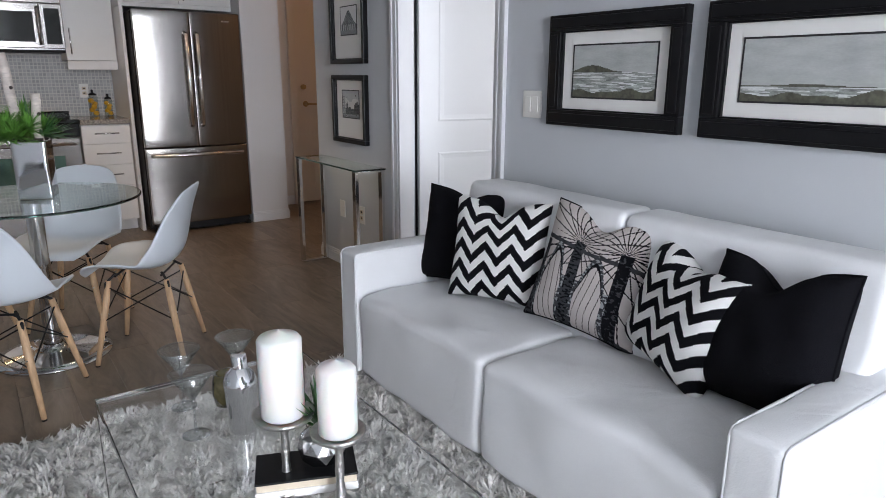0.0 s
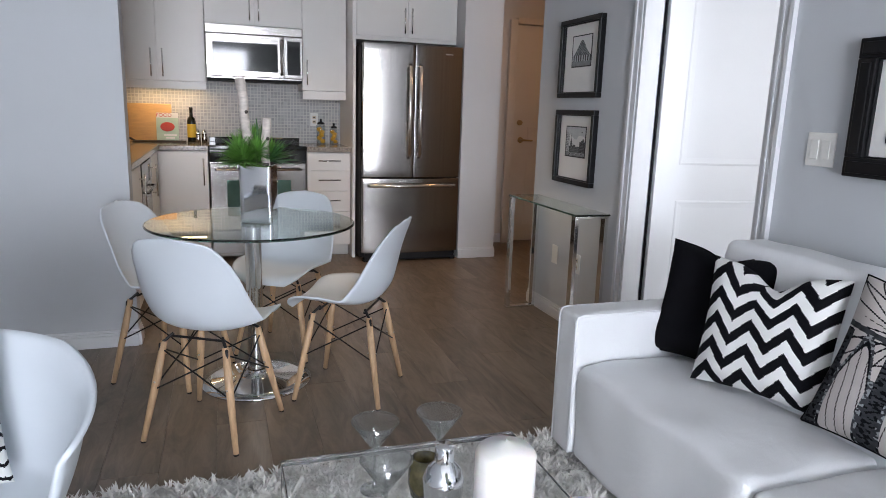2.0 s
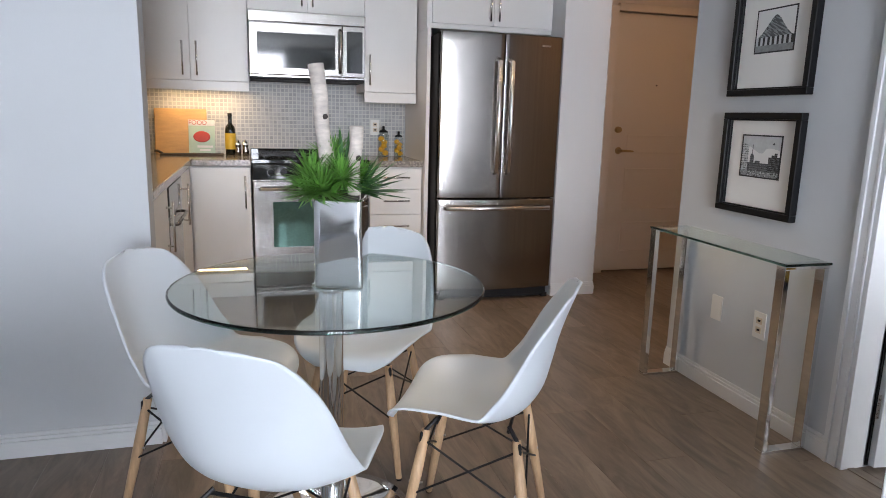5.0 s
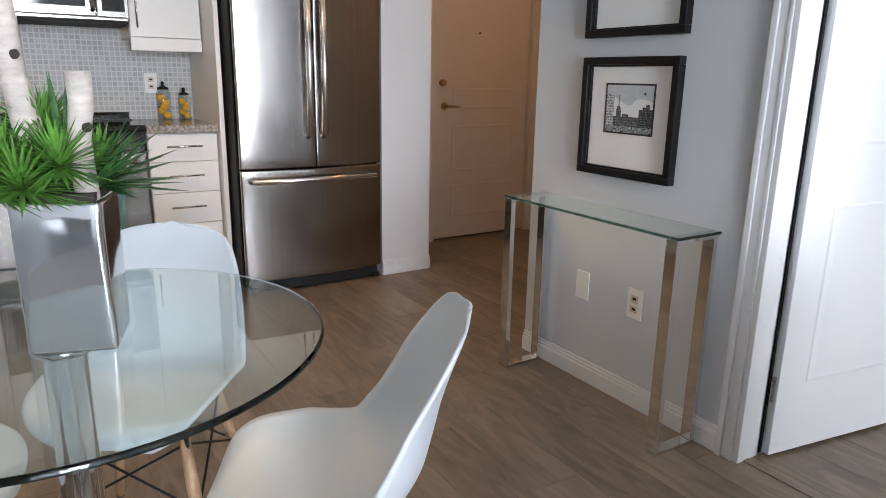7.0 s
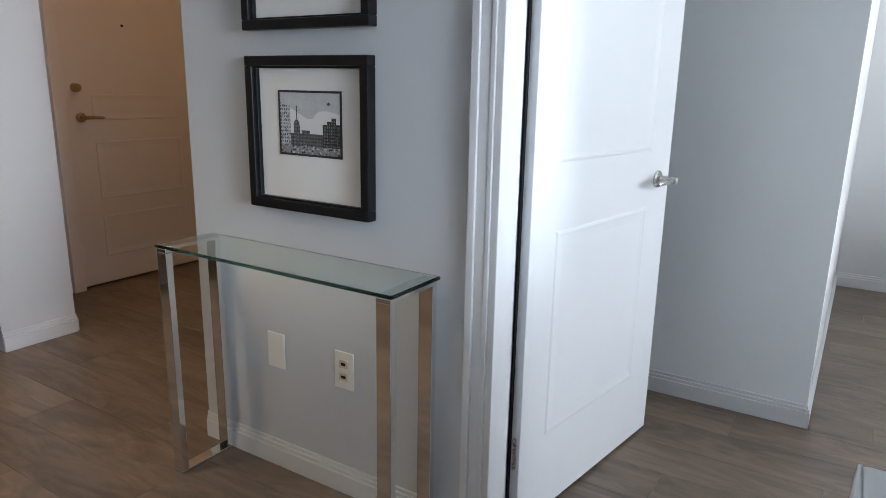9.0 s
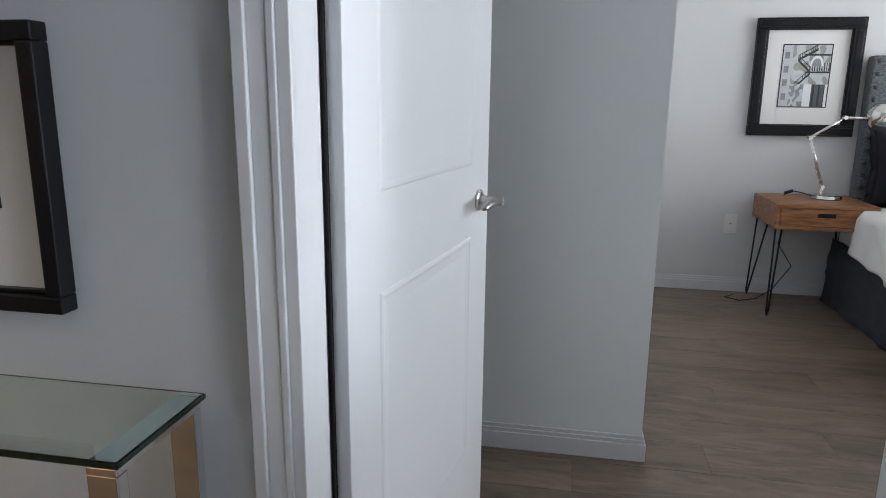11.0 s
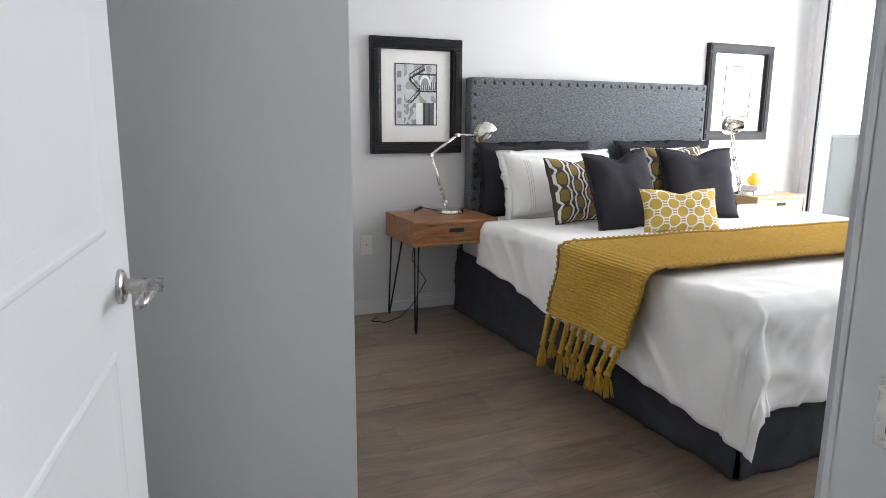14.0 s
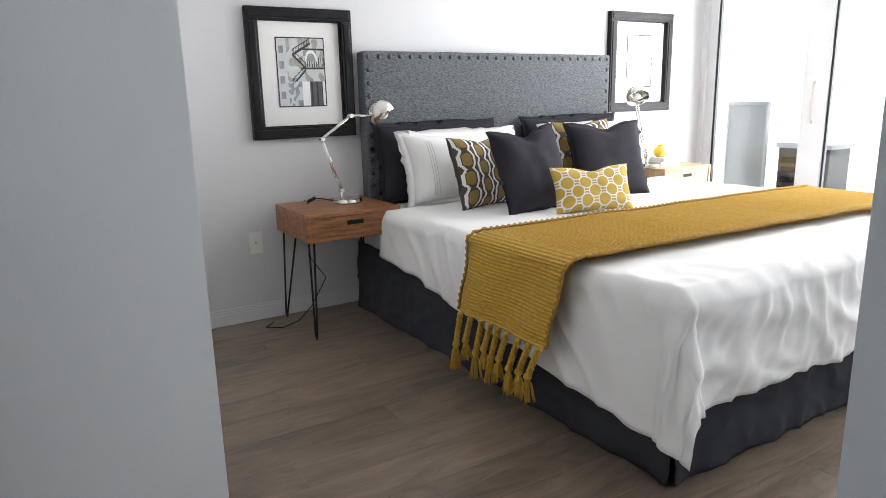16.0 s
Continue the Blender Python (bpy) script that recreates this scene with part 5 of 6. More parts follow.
for x, h, r in ((1.345, 0.20, 0.04), (1.46, 0.165, 0.035)):
    ja = thing("storage_jar", pose(x, 6.83, CT), "glass storage jar of lemons with a metal lid", "jar", "lemon jars")
    gl = part("glass_body", lathe([(0, 0.001), (r, 0.001), (r, h * 0.8), (r * 0.75, h * 0.88), (r * 0.72, h * 0.88), (r - 0.003, h * 0.79), (r - 0.003, 0.004), (0, 0.004)], 28), M_GLASS, ja, smooth=True)
    gl.visible_shadow = False
    part("lid", lathe([(r * 0.8, h * 0.88), (r * 0.82, h * 0.93), (r * 0.4, h * 0.97), (0.008, h), (0.01, h + 0.018), (0, h + 0.024)], 24), M_BLACK, ja, smooth=True)
    for k in range(5):
        lm = bmesh.new()
        bmesh.ops.create_uvsphere(lm, u_segments=14, v_segments=9, radius=r * 0.5)
        a = k * 2.4
        for v in lm.verts:
            v.co = Vector((v.co.x * 1.15, v.co.y, v.co.z)) + Vector((r * 0.4 * math.cos(a), r * 0.4 * math.sin(a), r * 0.5 + 0.006 + k * h * 0.13))
        part("lemon", lm, M_LEMON, ja, smooth=True)
# ---- bedroom materials ----
M_HEADB = mat("grey_tweed", (0.135, 0.147, 0.156), 0.95, var=0.6, scale=120, bump=0.4, bscale=260, stretch=(1, 0.5, 1.7), spec=0.1)
M_SKIRT = mat("charcoal_skirt", (0.045, 0.048, 0.058), 0.9, var=0.15, bump=0.12, bscale=300, spec=0.15)
M_DUVET = mat("white_linen", (0.78, 0.775, 0.755), 0.85, var=0.02, bump=0.08, bscale=350)
M_CHARP = mat("charcoal_velvet", (0.03, 0.029, 0.036), 0.9, var=0.15, bump=0.1, bscale=400, spec=0.15)
M_KNIT = mat("mustard_wool", (0.52, 0.31, 0.035), 0.9, var=0.18, scale=60, bump=0.35, bscale=200, sheen=0.1)
M_KNITD = mat("mustard_wool_edge", (0.36, 0.2, 0.03), 0.9, var=0.3, scale=90, bump=0.3, bscale=200)
M_MUSTARD = mat("mustard_cotton", (0.5, 0.34, 0.06), 0.9, var=0.1, bump=0.12, bscale=400)
M_HEXB = mat("dark_brown_cotton", (0.07, 0.055, 0.04), 0.9, var=0.2, bump=0.12, bscale=400)
M_HEXG = mat("olive_gold_cotton", (0.25, 0.17, 0.04), 0.9, var=0.2, bump=0.12, bscale=400)
M_ACACIA = mat("acacia_wood", (0.27, 0.112, 0.042), 0.4, var=0.6, scale=9, bump=0.04, bscale=45, stretch=(5, 0.7, 7))
# Wood paled throughout: window glare on the far nightstand is in the colour.
M_WOOD_LIT = mat("window_lit_wood", (0.42, 0.27, 0.14), 0.45, var=0.3, scale=9, bump=0.04, bscale=45, stretch=(5, 0.7, 7))
M_SILVER = mat("satin_silver", (0.72, 0.7, 0.66), 0.16, 1.0, var=0.08)
M_YVASE = mat("yellow_glaze", (0.75, 0.5, 0.02), 0.15, var=0.08, coat=0.6, bump=0)
M_ALU = mat("grey_aluminium", (0.72, 0.73, 0.74), 0.4, var=0.03)
M_CONC = mat("balcony_concrete", (0.5, 0.49, 0.47), 0.9, var=0.1, scale=8, bump=0.1)
M_FROST = mat("frosted_panel", (0.5, 0.52, 0.52), 0.4, var=0.05)
M_SEPIA = mat("print_sepia", (0.3, 0.29, 0.26), 0.5, var=0.2, scale=30)

# ---- bed ----
BX0, BX1, BY0, BY1, BZ = 3.62, 5.865, -0.43, 1.69, 0.597
bed = thing("bed", pose(0, 0, 0), "king bed with a grey tweed headboard and dark skirt", "bed")
part("mattress", softbox(BX0 + 0.02, BX1, BY0 + 0.02, BY1 - 0.02, 0.30, BZ, 0.05, 8), M_DUVET, bed, smooth=True)
part("box_spring", box(BX0 + 0.04, BX1, BY0 + 0.04, BY1 - 0.04, 0.06, 0.30, 0.01), M_SKIRT, bed)


def skirt_side(p0, p1, nrm, seed):
    d = Vector(p1) - Vector(p0)
    ln = d.length
    def fn(u, v):
        p = Vector(p0).lerp(Vector(p1), u)
        fold = 0.004 * math.sin(u * ln * 17 + seed) * (1 - v) + 0.011 * max(0, 1 - abs(noise.noise(Vector((u * ln * 5 + v * 1.8, v * 3 - u * ln, seed + 20)))) * 4) + 0.007 * noise.noise(Vector((u * ln * 9, v * 2, seed))) * (1.2 - v)
        return (p.x + nrm[0] * (fold + 0.012 * (1 - v)), p.y + nrm[1] * (fold + 0.012 * (1 - v)), 0.003 + 0.39 * v)
    return sheet(fn, int(ln * 80), 24, 0.004)


part("skirt", skirt_side((BX1, BY1, 0), (BX0, BY1, 0), (0, 1), 1), M_SKIRT, bed, "charcoal pleated skirt", smooth=True)
part("skirt", skirt_side((BX0, BY1, 0), (BX0, BY0, 0), (-1, 0), 4), M_SKIRT, bed, "charcoal pleated skirt", smooth=True)
part("skirt", skirt_side((BX0, BY0, 0), (BX1, BY0, 0), (0, -1), 7), M_SKIRT, bed, "charcoal pleated skirt", smooth=True)
HY0, HY1, HX, HT = -0.297, 1.601, 5.877, 1.448
hb = part("headboard", softbox(HX, 5.965, HY0, HY1, 0.12, HT, 0.016, 10, wob=0.003), M_HEADB, bed, "grey tweed upholstered headboard with nailheads", smooth=True)
for y in (HY0 + 0.1, HY1 - 0.1):
    part("leg", box(5.90, 5.95, y - 0.03, y + 0.03, 0, 0.12, 0.004), M_BLACK, bed)
stud = bmesh.new()
bmesh.ops.create_icosphere(stud, subdivisions=2, radius=0.0135)
for v in stud.verts:
    v.co.x *= 0.5
M_STUD = mat("dark_nailhead", (0.1, 0.095, 0.09), 0.5, 1.0)
first = part("nailhead", stud, M_STUD, hb, smooth=True)
spots = [(HY0 + 0.03 + (HY1 - HY0 - 0.06) * k / 27, HT - 0.03) for k in range(28)] + [(y, HT - 0.03 - 0.072 * k) for y in (HY0 + 0.03, HY1 - 0.03) for k in range(1, 14)]
first.matrix_basis = pose(HX - 0.002, *spots[0])
for y, z in spots[1:]:
    s = new("nailhead", first.data)
    s.parent, s.matrix_basis = hb, pose(HX - 0.002, y, z)


def soft_max(a, b, p=4.0):
    return (max(a, 0) ** p + max(b, 0) ** p) ** (1 / p)


def duvet_fn(u, v):
    """u from the foot hem to the fold at the pillows, v across from the near side hem."""
    foot, side = 0.36, 0.55
    x = BX0 - foot + (5.48 - BX0 + foot) * u
    hang = max(0.24, 0.26 + (5.2 - max(x, BX0 + 0.05)) * 0.125) + 0.012 * noise.noise(Vector((x * 5, 0, 3)))
    wide = BY1 - BY0 + hang + 0.35
    y = BY1 + hang - wide * v
    a, b, c = BX0 - x, y - BY1, BY0 - y
    drop = soft_max(a, max(b, c), 5)
    edge = max(0.0, min(1.0, drop / 0.05))
    r = 0.035
    ox = oy = 0.0
    if a > 0:
        ox = -(r * min(1, a / r) * 0.9 + 0.03 * a / foot + 0.016 * noise.noise(Vector((y * 4, a * 3, 1))) * min(1, a / 0.12))
        x = BX0
    if b > 0:
        oy = r * min(1, b / r) * 0.9 + 0.05 * b / side + 0.02 * noise.noise(Vector((x * 6, b * 3, 5))) * min(1, b / 0.12)
        y = BY1
    if c > 0:
        oy = -(r * min(1, c / r) + 0.04 * c / side)
        y = BY0
    if a > 0 and b > 0:
        d, f = soft_max(a, b, 5), math.atan2(b / side, a / foot)
        q = r * min(1, d / r) * 0.9 + 0.07 * d / foot * (0.6 + 0.8 * math.sin(2 * f)) + 0.02 * noise.noise(Vector((f * 4, d * 4, 2)))
        ox, oy = -math.cos(f) * q, math.sin(f) * q
    z = BZ + 0.022 - max(0, drop - 0.012) - 0.012 * edge
    z += 0.007 * noise.noise(Vector((x * 3.2, y * 3.2, 0))) + 0.004 * noise.noise(Vector((x * 9 + y * 4, y * 5, 2)))
    z += 0.012 * max(0, noise.noise(Vector((x * 6 - y * 4, y * 2, 8)))) * max(0, 1 - abs(x - 3.75) / 0.4)
    crease = 1 - abs(noise.noise(Vector((x * 5 + y * 3.5, y * 4 - x * 2, 11)))) * 3
    near = max(0, 1 - abs(x - 3.66) / 0.3) * max(0, 1 - max(0, 1.1 - y) / 1.6)
    z += 0.014 * max(0, crease) * near
    if a > 0.03:
        ox -= 0.016 * max(0, 1 - abs(noise.noise(Vector((y * 3.5 + a * 5, a * 3 - y, 6)))) * 3.5)
        ox -= 0.011 * max(0, 1 - abs(noise.noise(Vector((y * 7.5 - a * 4, a * 5 + y * 2, 9)))) * 4.5) * min(1, a / 0.1)
    if b > 0.03:
        oy += 0.012 * max(0, 1 - abs(noise.noise(Vector((x * 7 + b * 5, b * 2, 3)))) * 3.2)
    return (x + ox, y + oy, max(z, 0.05))


dv = part("duvet", sheet(duvet_fn, 150, 170, 0.006), M_DUVET, None, smooth=True)
tagged(dv, "white linen duvet hanging unevenly over the bed", "duvet")
st = bmesh.new()
for pts in ([(3.78, 1.42), (3.78, -0.2)], [(3.78, 1.42), (5.0, 1.42)]):
    line = []
    for k in range(41):
        x, y = pts[0][0] + (pts[1][0] - pts[0][0]) * k / 40, pts[0][1] + (pts[1][1] - pts[0][1]) * k / 40
        line.append((x, y, BZ + 0.0245 + 0.007 * noise.noise(Vector((x * 3.2, y * 3.2, 0))) + 0.004 * noise.noise(Vector((x * 9 + y * 4, y * 5, 2))) + 0.012 * max(0, noise.noise(Vector((x * 6 - y * 4, y * 2, 8)))) * max(0, 1 - abs(x - 3.75) / 0.4)))
    tube(line, 0.0016, st, 5)
part("stitching", st, M_LGREY, dv, "grey hem stitching")


# ---- knitted throw ----
def throw_line(s, t):
    """s across the throw's width, t along it from the near hem over the bed; metres."""
    x0 = 3.99 + 0.58 * s
    if t < 0.30:
        k = t / 0.30
        x = (4.06 + 0.54 * s) * (1 - k) + x0 * k + 0.006 * math.sin(t * 25)
        return Vector((x, BY1 + 0.115 + 0.02 * (1 - k) + 0.008 * math.sin(s * 9 + t * 8), 0.335 + 0.292 * k))
    if t < 0.38:
        k = (t - 0.30) / 0.08 * math.pi / 2
        return Vector((x0, BY1 + 0.015 + 0.10 * math.cos(k), 0.627 + 0.036 * math.sin(k)))
    y = BY1 + 0.015 - (t - 0.38)
    return Vector((x0 - 0.05 * (BY1 - y), y, BZ + 0.066 + 0.006 * noise.noise(Vector((x0 * 3.2, y * 3.2, 0)))))


TL = 2.48


def throw_fn(u, v):
    p = throw_line(u, v * TL)
    rib = 0.0034 * math.sin(v * TL * 2 * math.pi / 0.0145) + 0.0006 * math.sin(u * 0.6 * 2 * math.pi / 0.02)
    k = min(1, max(0, (v * TL - 0.28) / 0.12))
    n = Vector((0, 1 - k, 0.1 + 0.9 * k)).normalized()
    return p + n * rib, n


def throw_skin(u, v):
    p, n = throw_fn(u * 2 if u < 0.5 else 2 - u * 2, v)
    return p if u < 0.5 else p - n * 0.007


th = part("throw_blanket", sheet(throw_skin, 60, 1050), M_KNIT, None, smooth=True)
tagged(th, "mustard yellow knitted throw with braided tassels", "blanket")
for s in (0.0, 1.0):
    pts = [throw_line(s, TL * k / 260) + Vector((0.004 * math.sin(k * 2.1), 0, 0.004 + 0.003 * math.cos(k * 2.1))) for k in range(261)]
    part("braided_edge", tube(pts, [0.007 + 0.002 * math.sin(k * 2.1) for k in range(261)], seg=6), M_KNITD, th, "thick braided border", smooth=True)
for k in range(9):
    s = (k + 0.4) / 9
    p = throw_line(s, 0.0) + Vector((0.012 * math.sin(k * 5), 0.006, 0))
    ln = 0.185 + 0.03 * math.sin(k * 3.3)
    sway = Vector((0.06 - 0.03 * s, 0.004, 0))
    bm = bmesh.new()
    for ph in (0, 2.1, 4.2):
        pts = [p + sway * (j / 14) + Vector((0.0075 * math.cos(j * 1.0 + ph), 0.0075 * math.sin(j * 1.0 + ph), -ln * 0.68 * j / 14)) for j in range(15)]
        tube(pts, 0.0066, bm, 6)
    ts = part("tassel", bm, M_KNIT, th, "braided wool tassel", smooth=True)
    kb = bmesh.new()
    e = p + sway + Vector((0, 0, -ln * 0.68))
    bmesh.ops.create_icosphere(kb, subdivisions=2, radius=0.016)
    for v in kb.verts:
        v.co += e
    part("knot", kb, M_KNIT, ts, smooth=True)
    fb = bmesh.new()
    for j in range(34):
        a, q = rnd.uniform(0, 6.28), rnd.uniform(0.2, 1)
        tube([e, e + Vector((0.016 * q * math.cos(a), 0.016 * q * math.sin(a), -0.03)), e + Vector((0.030 * q * math.cos(a), 0.030 * q * math.sin(a), -ln * 0.5))], [0.0026, 0.0022, 0.0013], fb, 4)
    part("fringe", fb, M_KNIT, ts)


# ---- pillows ----
def hexes(u, v):
    """Staggered hexagons inside wavy chains."""
    col = u * 4.6
    i = int(col)
    f = abs(col - i - 0.5) * 2
    w = abs(((v * 3.8 + 0.5 * (i % 2)) % 1) - 0.5) * 2
    edge = 0.82 - 0.35 * max(0, w - 0.45) / 0.55
    if f > edge + 0.10:
        return 0
    if f > edge - 0.18:
        return 1
    if f < edge - 0.32 and w < 0.72 - f * 0.35:
        return 2
    return 0


def quatrefoil(u, v):
    """Staggered rings joined by short bars."""
    a, b = u * 4.4, v * 2.5
    for oa, ob_ in ((0, 0), (0.5, 0.5)):
        da, db = abs(((a + oa) % 1) - 0.5), abs(((b + ob_) % 1) - 0.5)
        if abs(math.hypot(da, db) - 0.35) < 0.034:
            return 1
        if da > 0.35 and db < 0.03:
            return 1
    return 0


GP = "pillows on the bed"
Z = 0.625
cushion("pillow", 0.80, 0.44, 0.16, pose(5.775, 1.166, Z - 0.02, -8, 0, -90), [M_CHARP], label="charcoal sham against the headboard", group=GP, flange=0.035, category="pillow")
cushion("pillow", 0.80, 0.44, 0.16, pose(5.775, 0.115, Z - 0.02, -8, 0, -90), [M_CHARP], label="charcoal sham against the headboard", group=GP, flange=0.035, category="pillow")
for y in (1.142, 0.153):
    wp = cushion("pillow", 0.74, 0.385, 0.19, pose(5.514, y, Z, -18, 0, -89), [M_DUVET], label="white linen pillow with stitched border", group=GP, flange=0.05, category="pillow", chop=0.01)
    sb = bmesh.new()
    for x in (-0.27, -0.255, -0.24):
        tube([(x, -0.066 - 0.028 * (1 - abs(2 * k / 20 - 1) ** 2.2) ** 0.6, 0.03 + 0.30 * k / 20) for k in range(21)], 0.0016, sb, 5)
    part("stitching", sb, M_LGREY, wp, "grey border stitching")
cushion("pillow", 0.42, 0.38, 0.15, pose(5.214, 1.197, Z, -20, 0, -84), [M_HEXB, M_CLOTHW, M_HEXG], hexes, "brown and olive hexagon patterned cushion", GP, 100, chop=0.02, category="pillow", pipe=M_HEXB)
cushion("pillow", 0.46, 0.43, 0.15, pose(5.266, 0.464, Z, -16, 0, -92), [M_HEXB, M_CLOTHW, M_HEXG], hexes, "brown and olive hexagon patterned cushion", GP, 100, chop=0.02, category="pillow", pipe=M_HEXB)
cushion("pillow", 0.44, 0.42, 0.15, pose(4.966, 1.072, Z, -20, -3, -84), [M_CHARP], label="charcoal velvet cushion with flanged edge", group=GP, flange=0.02, chop=0.045, category="pillow")
cushion("pillow", 0.50, 0.42, 0.15, pose(5.069, 0.464, Z, -18, 0, -96), [M_CHARP], label="charcoal velvet cushion with flanged edge", group=GP, flange=0.02, chop=0.04, category="pillow")
cushion("pillow", 0.43, 0.235, 0.12, pose(4.754, 0.915, Z, -22, 0, -105), [M_MUSTARD, M_CLOTHW], quatrefoil, "mustard lumbar cushion with a white lattice", GP, 200, chop=0.025, category="pillow")


# ---- nightstands, lamps and small things ----
def nightstand(x0, x1, y0, y1, z0, z1, wood, label):
    ns = thing("nightstand", pose(0, 0, 0), label, "nightstand", "nightstands")
    t = 0.02
    part("top_panel", box(x0, x1, y0, y1, z1 - t, z1, 0.003), wood, ns)
    part("bottom_panel", box(x0, x1, y0, y1, z0, z0 + t, 0.003), wood, ns)
    for a in (y0, y1 - t):
        part("side_panel", box(x0, x1, a, a + t, z0 + t, z1 - t, 0.002), wood, ns)
    part("back_panel", box(x1 - 0.012, x1, y0 + t, y1 - t, z0 + t, z1 - t), wood, ns)
    d = part("drawer", box(x0 + 0.006, x0 + 0.024, y0 + t + 0.003, y1 - t - 0.003, z0 + t + 0.002, z1 - t - 0.002, 0.002), wood, ns, "drawer front with a cut-out grip")
    c = (y0 + y1) / 2
    zz = (z0 + z1) / 2 + 0.012
    part("grip", box(x0 + 0.0045, x0 + 0.0075, c - 0.045, c + 0.045, zz - 0.011, zz + 0.011, 0.001), M_DARKGAP, d, "dark cut-out grip")
    for x, sx in ((x0 + 0.05, -1), (x1 - 0.05, 1)):
        for y, sy in ((y0 + 0.05, -1), (y1 - 0.05, 1)):
            fx, fy = x + sx * 0.035, y + sy * 0.035
            pts = [(x - sx * 0.0, y + sy * 0.03, z0), (fx - 0.004, fy + 0.006, 0.03), (fx, fy, 0.006), (fx + 0.004, fy - 0.006, 0.03), (x - sx * 0.06, y - sy * 0.02, z0)]
            part("hairpin_leg", tube(pts, 0.0055, seg=8), M_WIRE, ns, "black steel hairpin leg", smooth=True)
    return ns


nightstand(5.455, 5.93, 1.625, 2.14, 0.503, 0.643, M_ACACIA, "reddish acacia nightstand on black hairpin legs")
nightstand(5.50, 5.95, -0.96, -0.47, 0.525, 0.668, M_WOOD_LIT, "wood nightstand on black hairpin legs, window light put into its pale colour")


def task_lamp(base, elbow, wrist, neck, head, label):
    ob = thing("desk_lamp", pose(0, 0, 0), label, "lamp", "bedside lamps")
    B, E, Wp, Nk, Hd = (Vector(p) for p in (base, elbow, wrist, neck, head))
    part("base", lathe([(0, 0), (0.075, 0), (0.078, 0.006), (0.075, 0.022), (0.068, 0.026), (0, 0.028)], 40, cx=B.x, cy=B.y), M_SILVER, ob, smooth=False)
    for v in ob.children[-1].data.vertices:
        v.co.z += B.z
    P = B + Vector((0, 0.035, 0.07))
    part("post", tube([B + Vector((0, 0.035, 0.024)), P], 0.009, seg=12), M_SILVER, ob, smooth=True)
    for nm, a, b in (("lower_arm", P, E), ("upper_arm", E, Wp)):
        bm = bmesh.new()
        for o in (-0.011, 0.011):
            tube([a + Vector((o, 0, 0)), b + Vector((o, 0, 0))], 0.0056, bm, 8)
        part(nm, bm, M_SILVER, ob, smooth=True)
    part("spring", tube([P.lerp(E, 0.08 + 0.30 * k / 60) + Vector((0.006 * math.cos(k * 1.2), 0.010 + 0.006 * math.sin(k * 1.2), 0)) for k in range(61)], 0.0016, seg=5), M_CHROME, ob)
    for p in (P, E, Wp):
        part("joint", tube([p + Vector((-0.018, 0, 0)), p + Vector((0.018, 0, 0))], 0.011, seg=14), M_SILVER, ob)
    part("neck", tube([Wp, Nk], 0.008, seg=10), M_SILVER, ob, smooth=True)
    d = (Hd - Nk).normalized()
    face = (d * 0.55 + Vector((-0.25, 0, -0.75))).normalized()
    sh = lathe([(r * 1.25, z * 1.25) for r, z in ((0.0, 0.075), (0.022, 0.073), (0.042, 0.060), (0.056, 0.035), (0.062, 0.0), (0.060, 0.0), (0.054, 0.033), (0.04, 0.057), (0.0, 0.071))], 32)
    rot = (-face).to_track_quat("Z", "Y").to_matrix().to_4x4()
    sh.transform(Matrix.Translation(Hd) @ rot)
    part("shade", sh, M_SILVER, ob, "polished dome shade", smooth=True)
    part("socket", tube([Nk, Nk + d * 0.045], 0.014, seg=14), M_BLACK, ob)
    bulb = bmesh.new()
    bmesh.ops.create_uvsphere(bulb, u_segments=14, v_segments=10, radius=0.024)
    bulb.transform(Matrix.Translation(Hd + (-face) * 0.012))
    part("bulb", bulb, M_PLATE, ob, "unlit white bulb", smooth=True)
    return ob


lamp1 = task_lamp((5.73, 1.80, 0.643), (5.70, 1.94, 0.99), (5.69, 1.777, 1.104), (5.68, 1.655, 1.10), (5.67, 1.585, 1.095), "silver articulated desk lamp on the nightstand")
task_lamp((5.69, -0.53, 0.668), (5.69, -0.425, 0.92), (5.70, -0.38, 1.115), (5.67, -0.35, 1.155), (5.64, -0.328, 1.15), "silver articulated desk lamp beside the books")
part("cord", tube([(5.750, 1.878, 0.658), (5.730, 1.938, 0.676), (5.720, 1.998, 0.686), (5.720, 2.038, 0.658)], 0.003, seg=6), M_WIRE, lamp1, "black lamp cord")
part("switch", tube([(5.725, 1.988, 0.686), (5.720, 2.033, 0.671)], 0.009, seg=10), M_BLACK, lamp1)
part("cord", tube([(5.940, 1.968, 0.646), (5.945, 1.938, 0.486), (5.910, 1.978, 0.336), (5.870, 1.898, 0.206), (5.890, 1.988, 0.046), (5.810, 2.098, 0.004), (5.750, 2.208, 0.004), (5.810, 2.278, 0.004), (5.870, 2.218, 0.004)], 0.0032, seg=6), M_WIRE, lamp1, "black lamp cord")
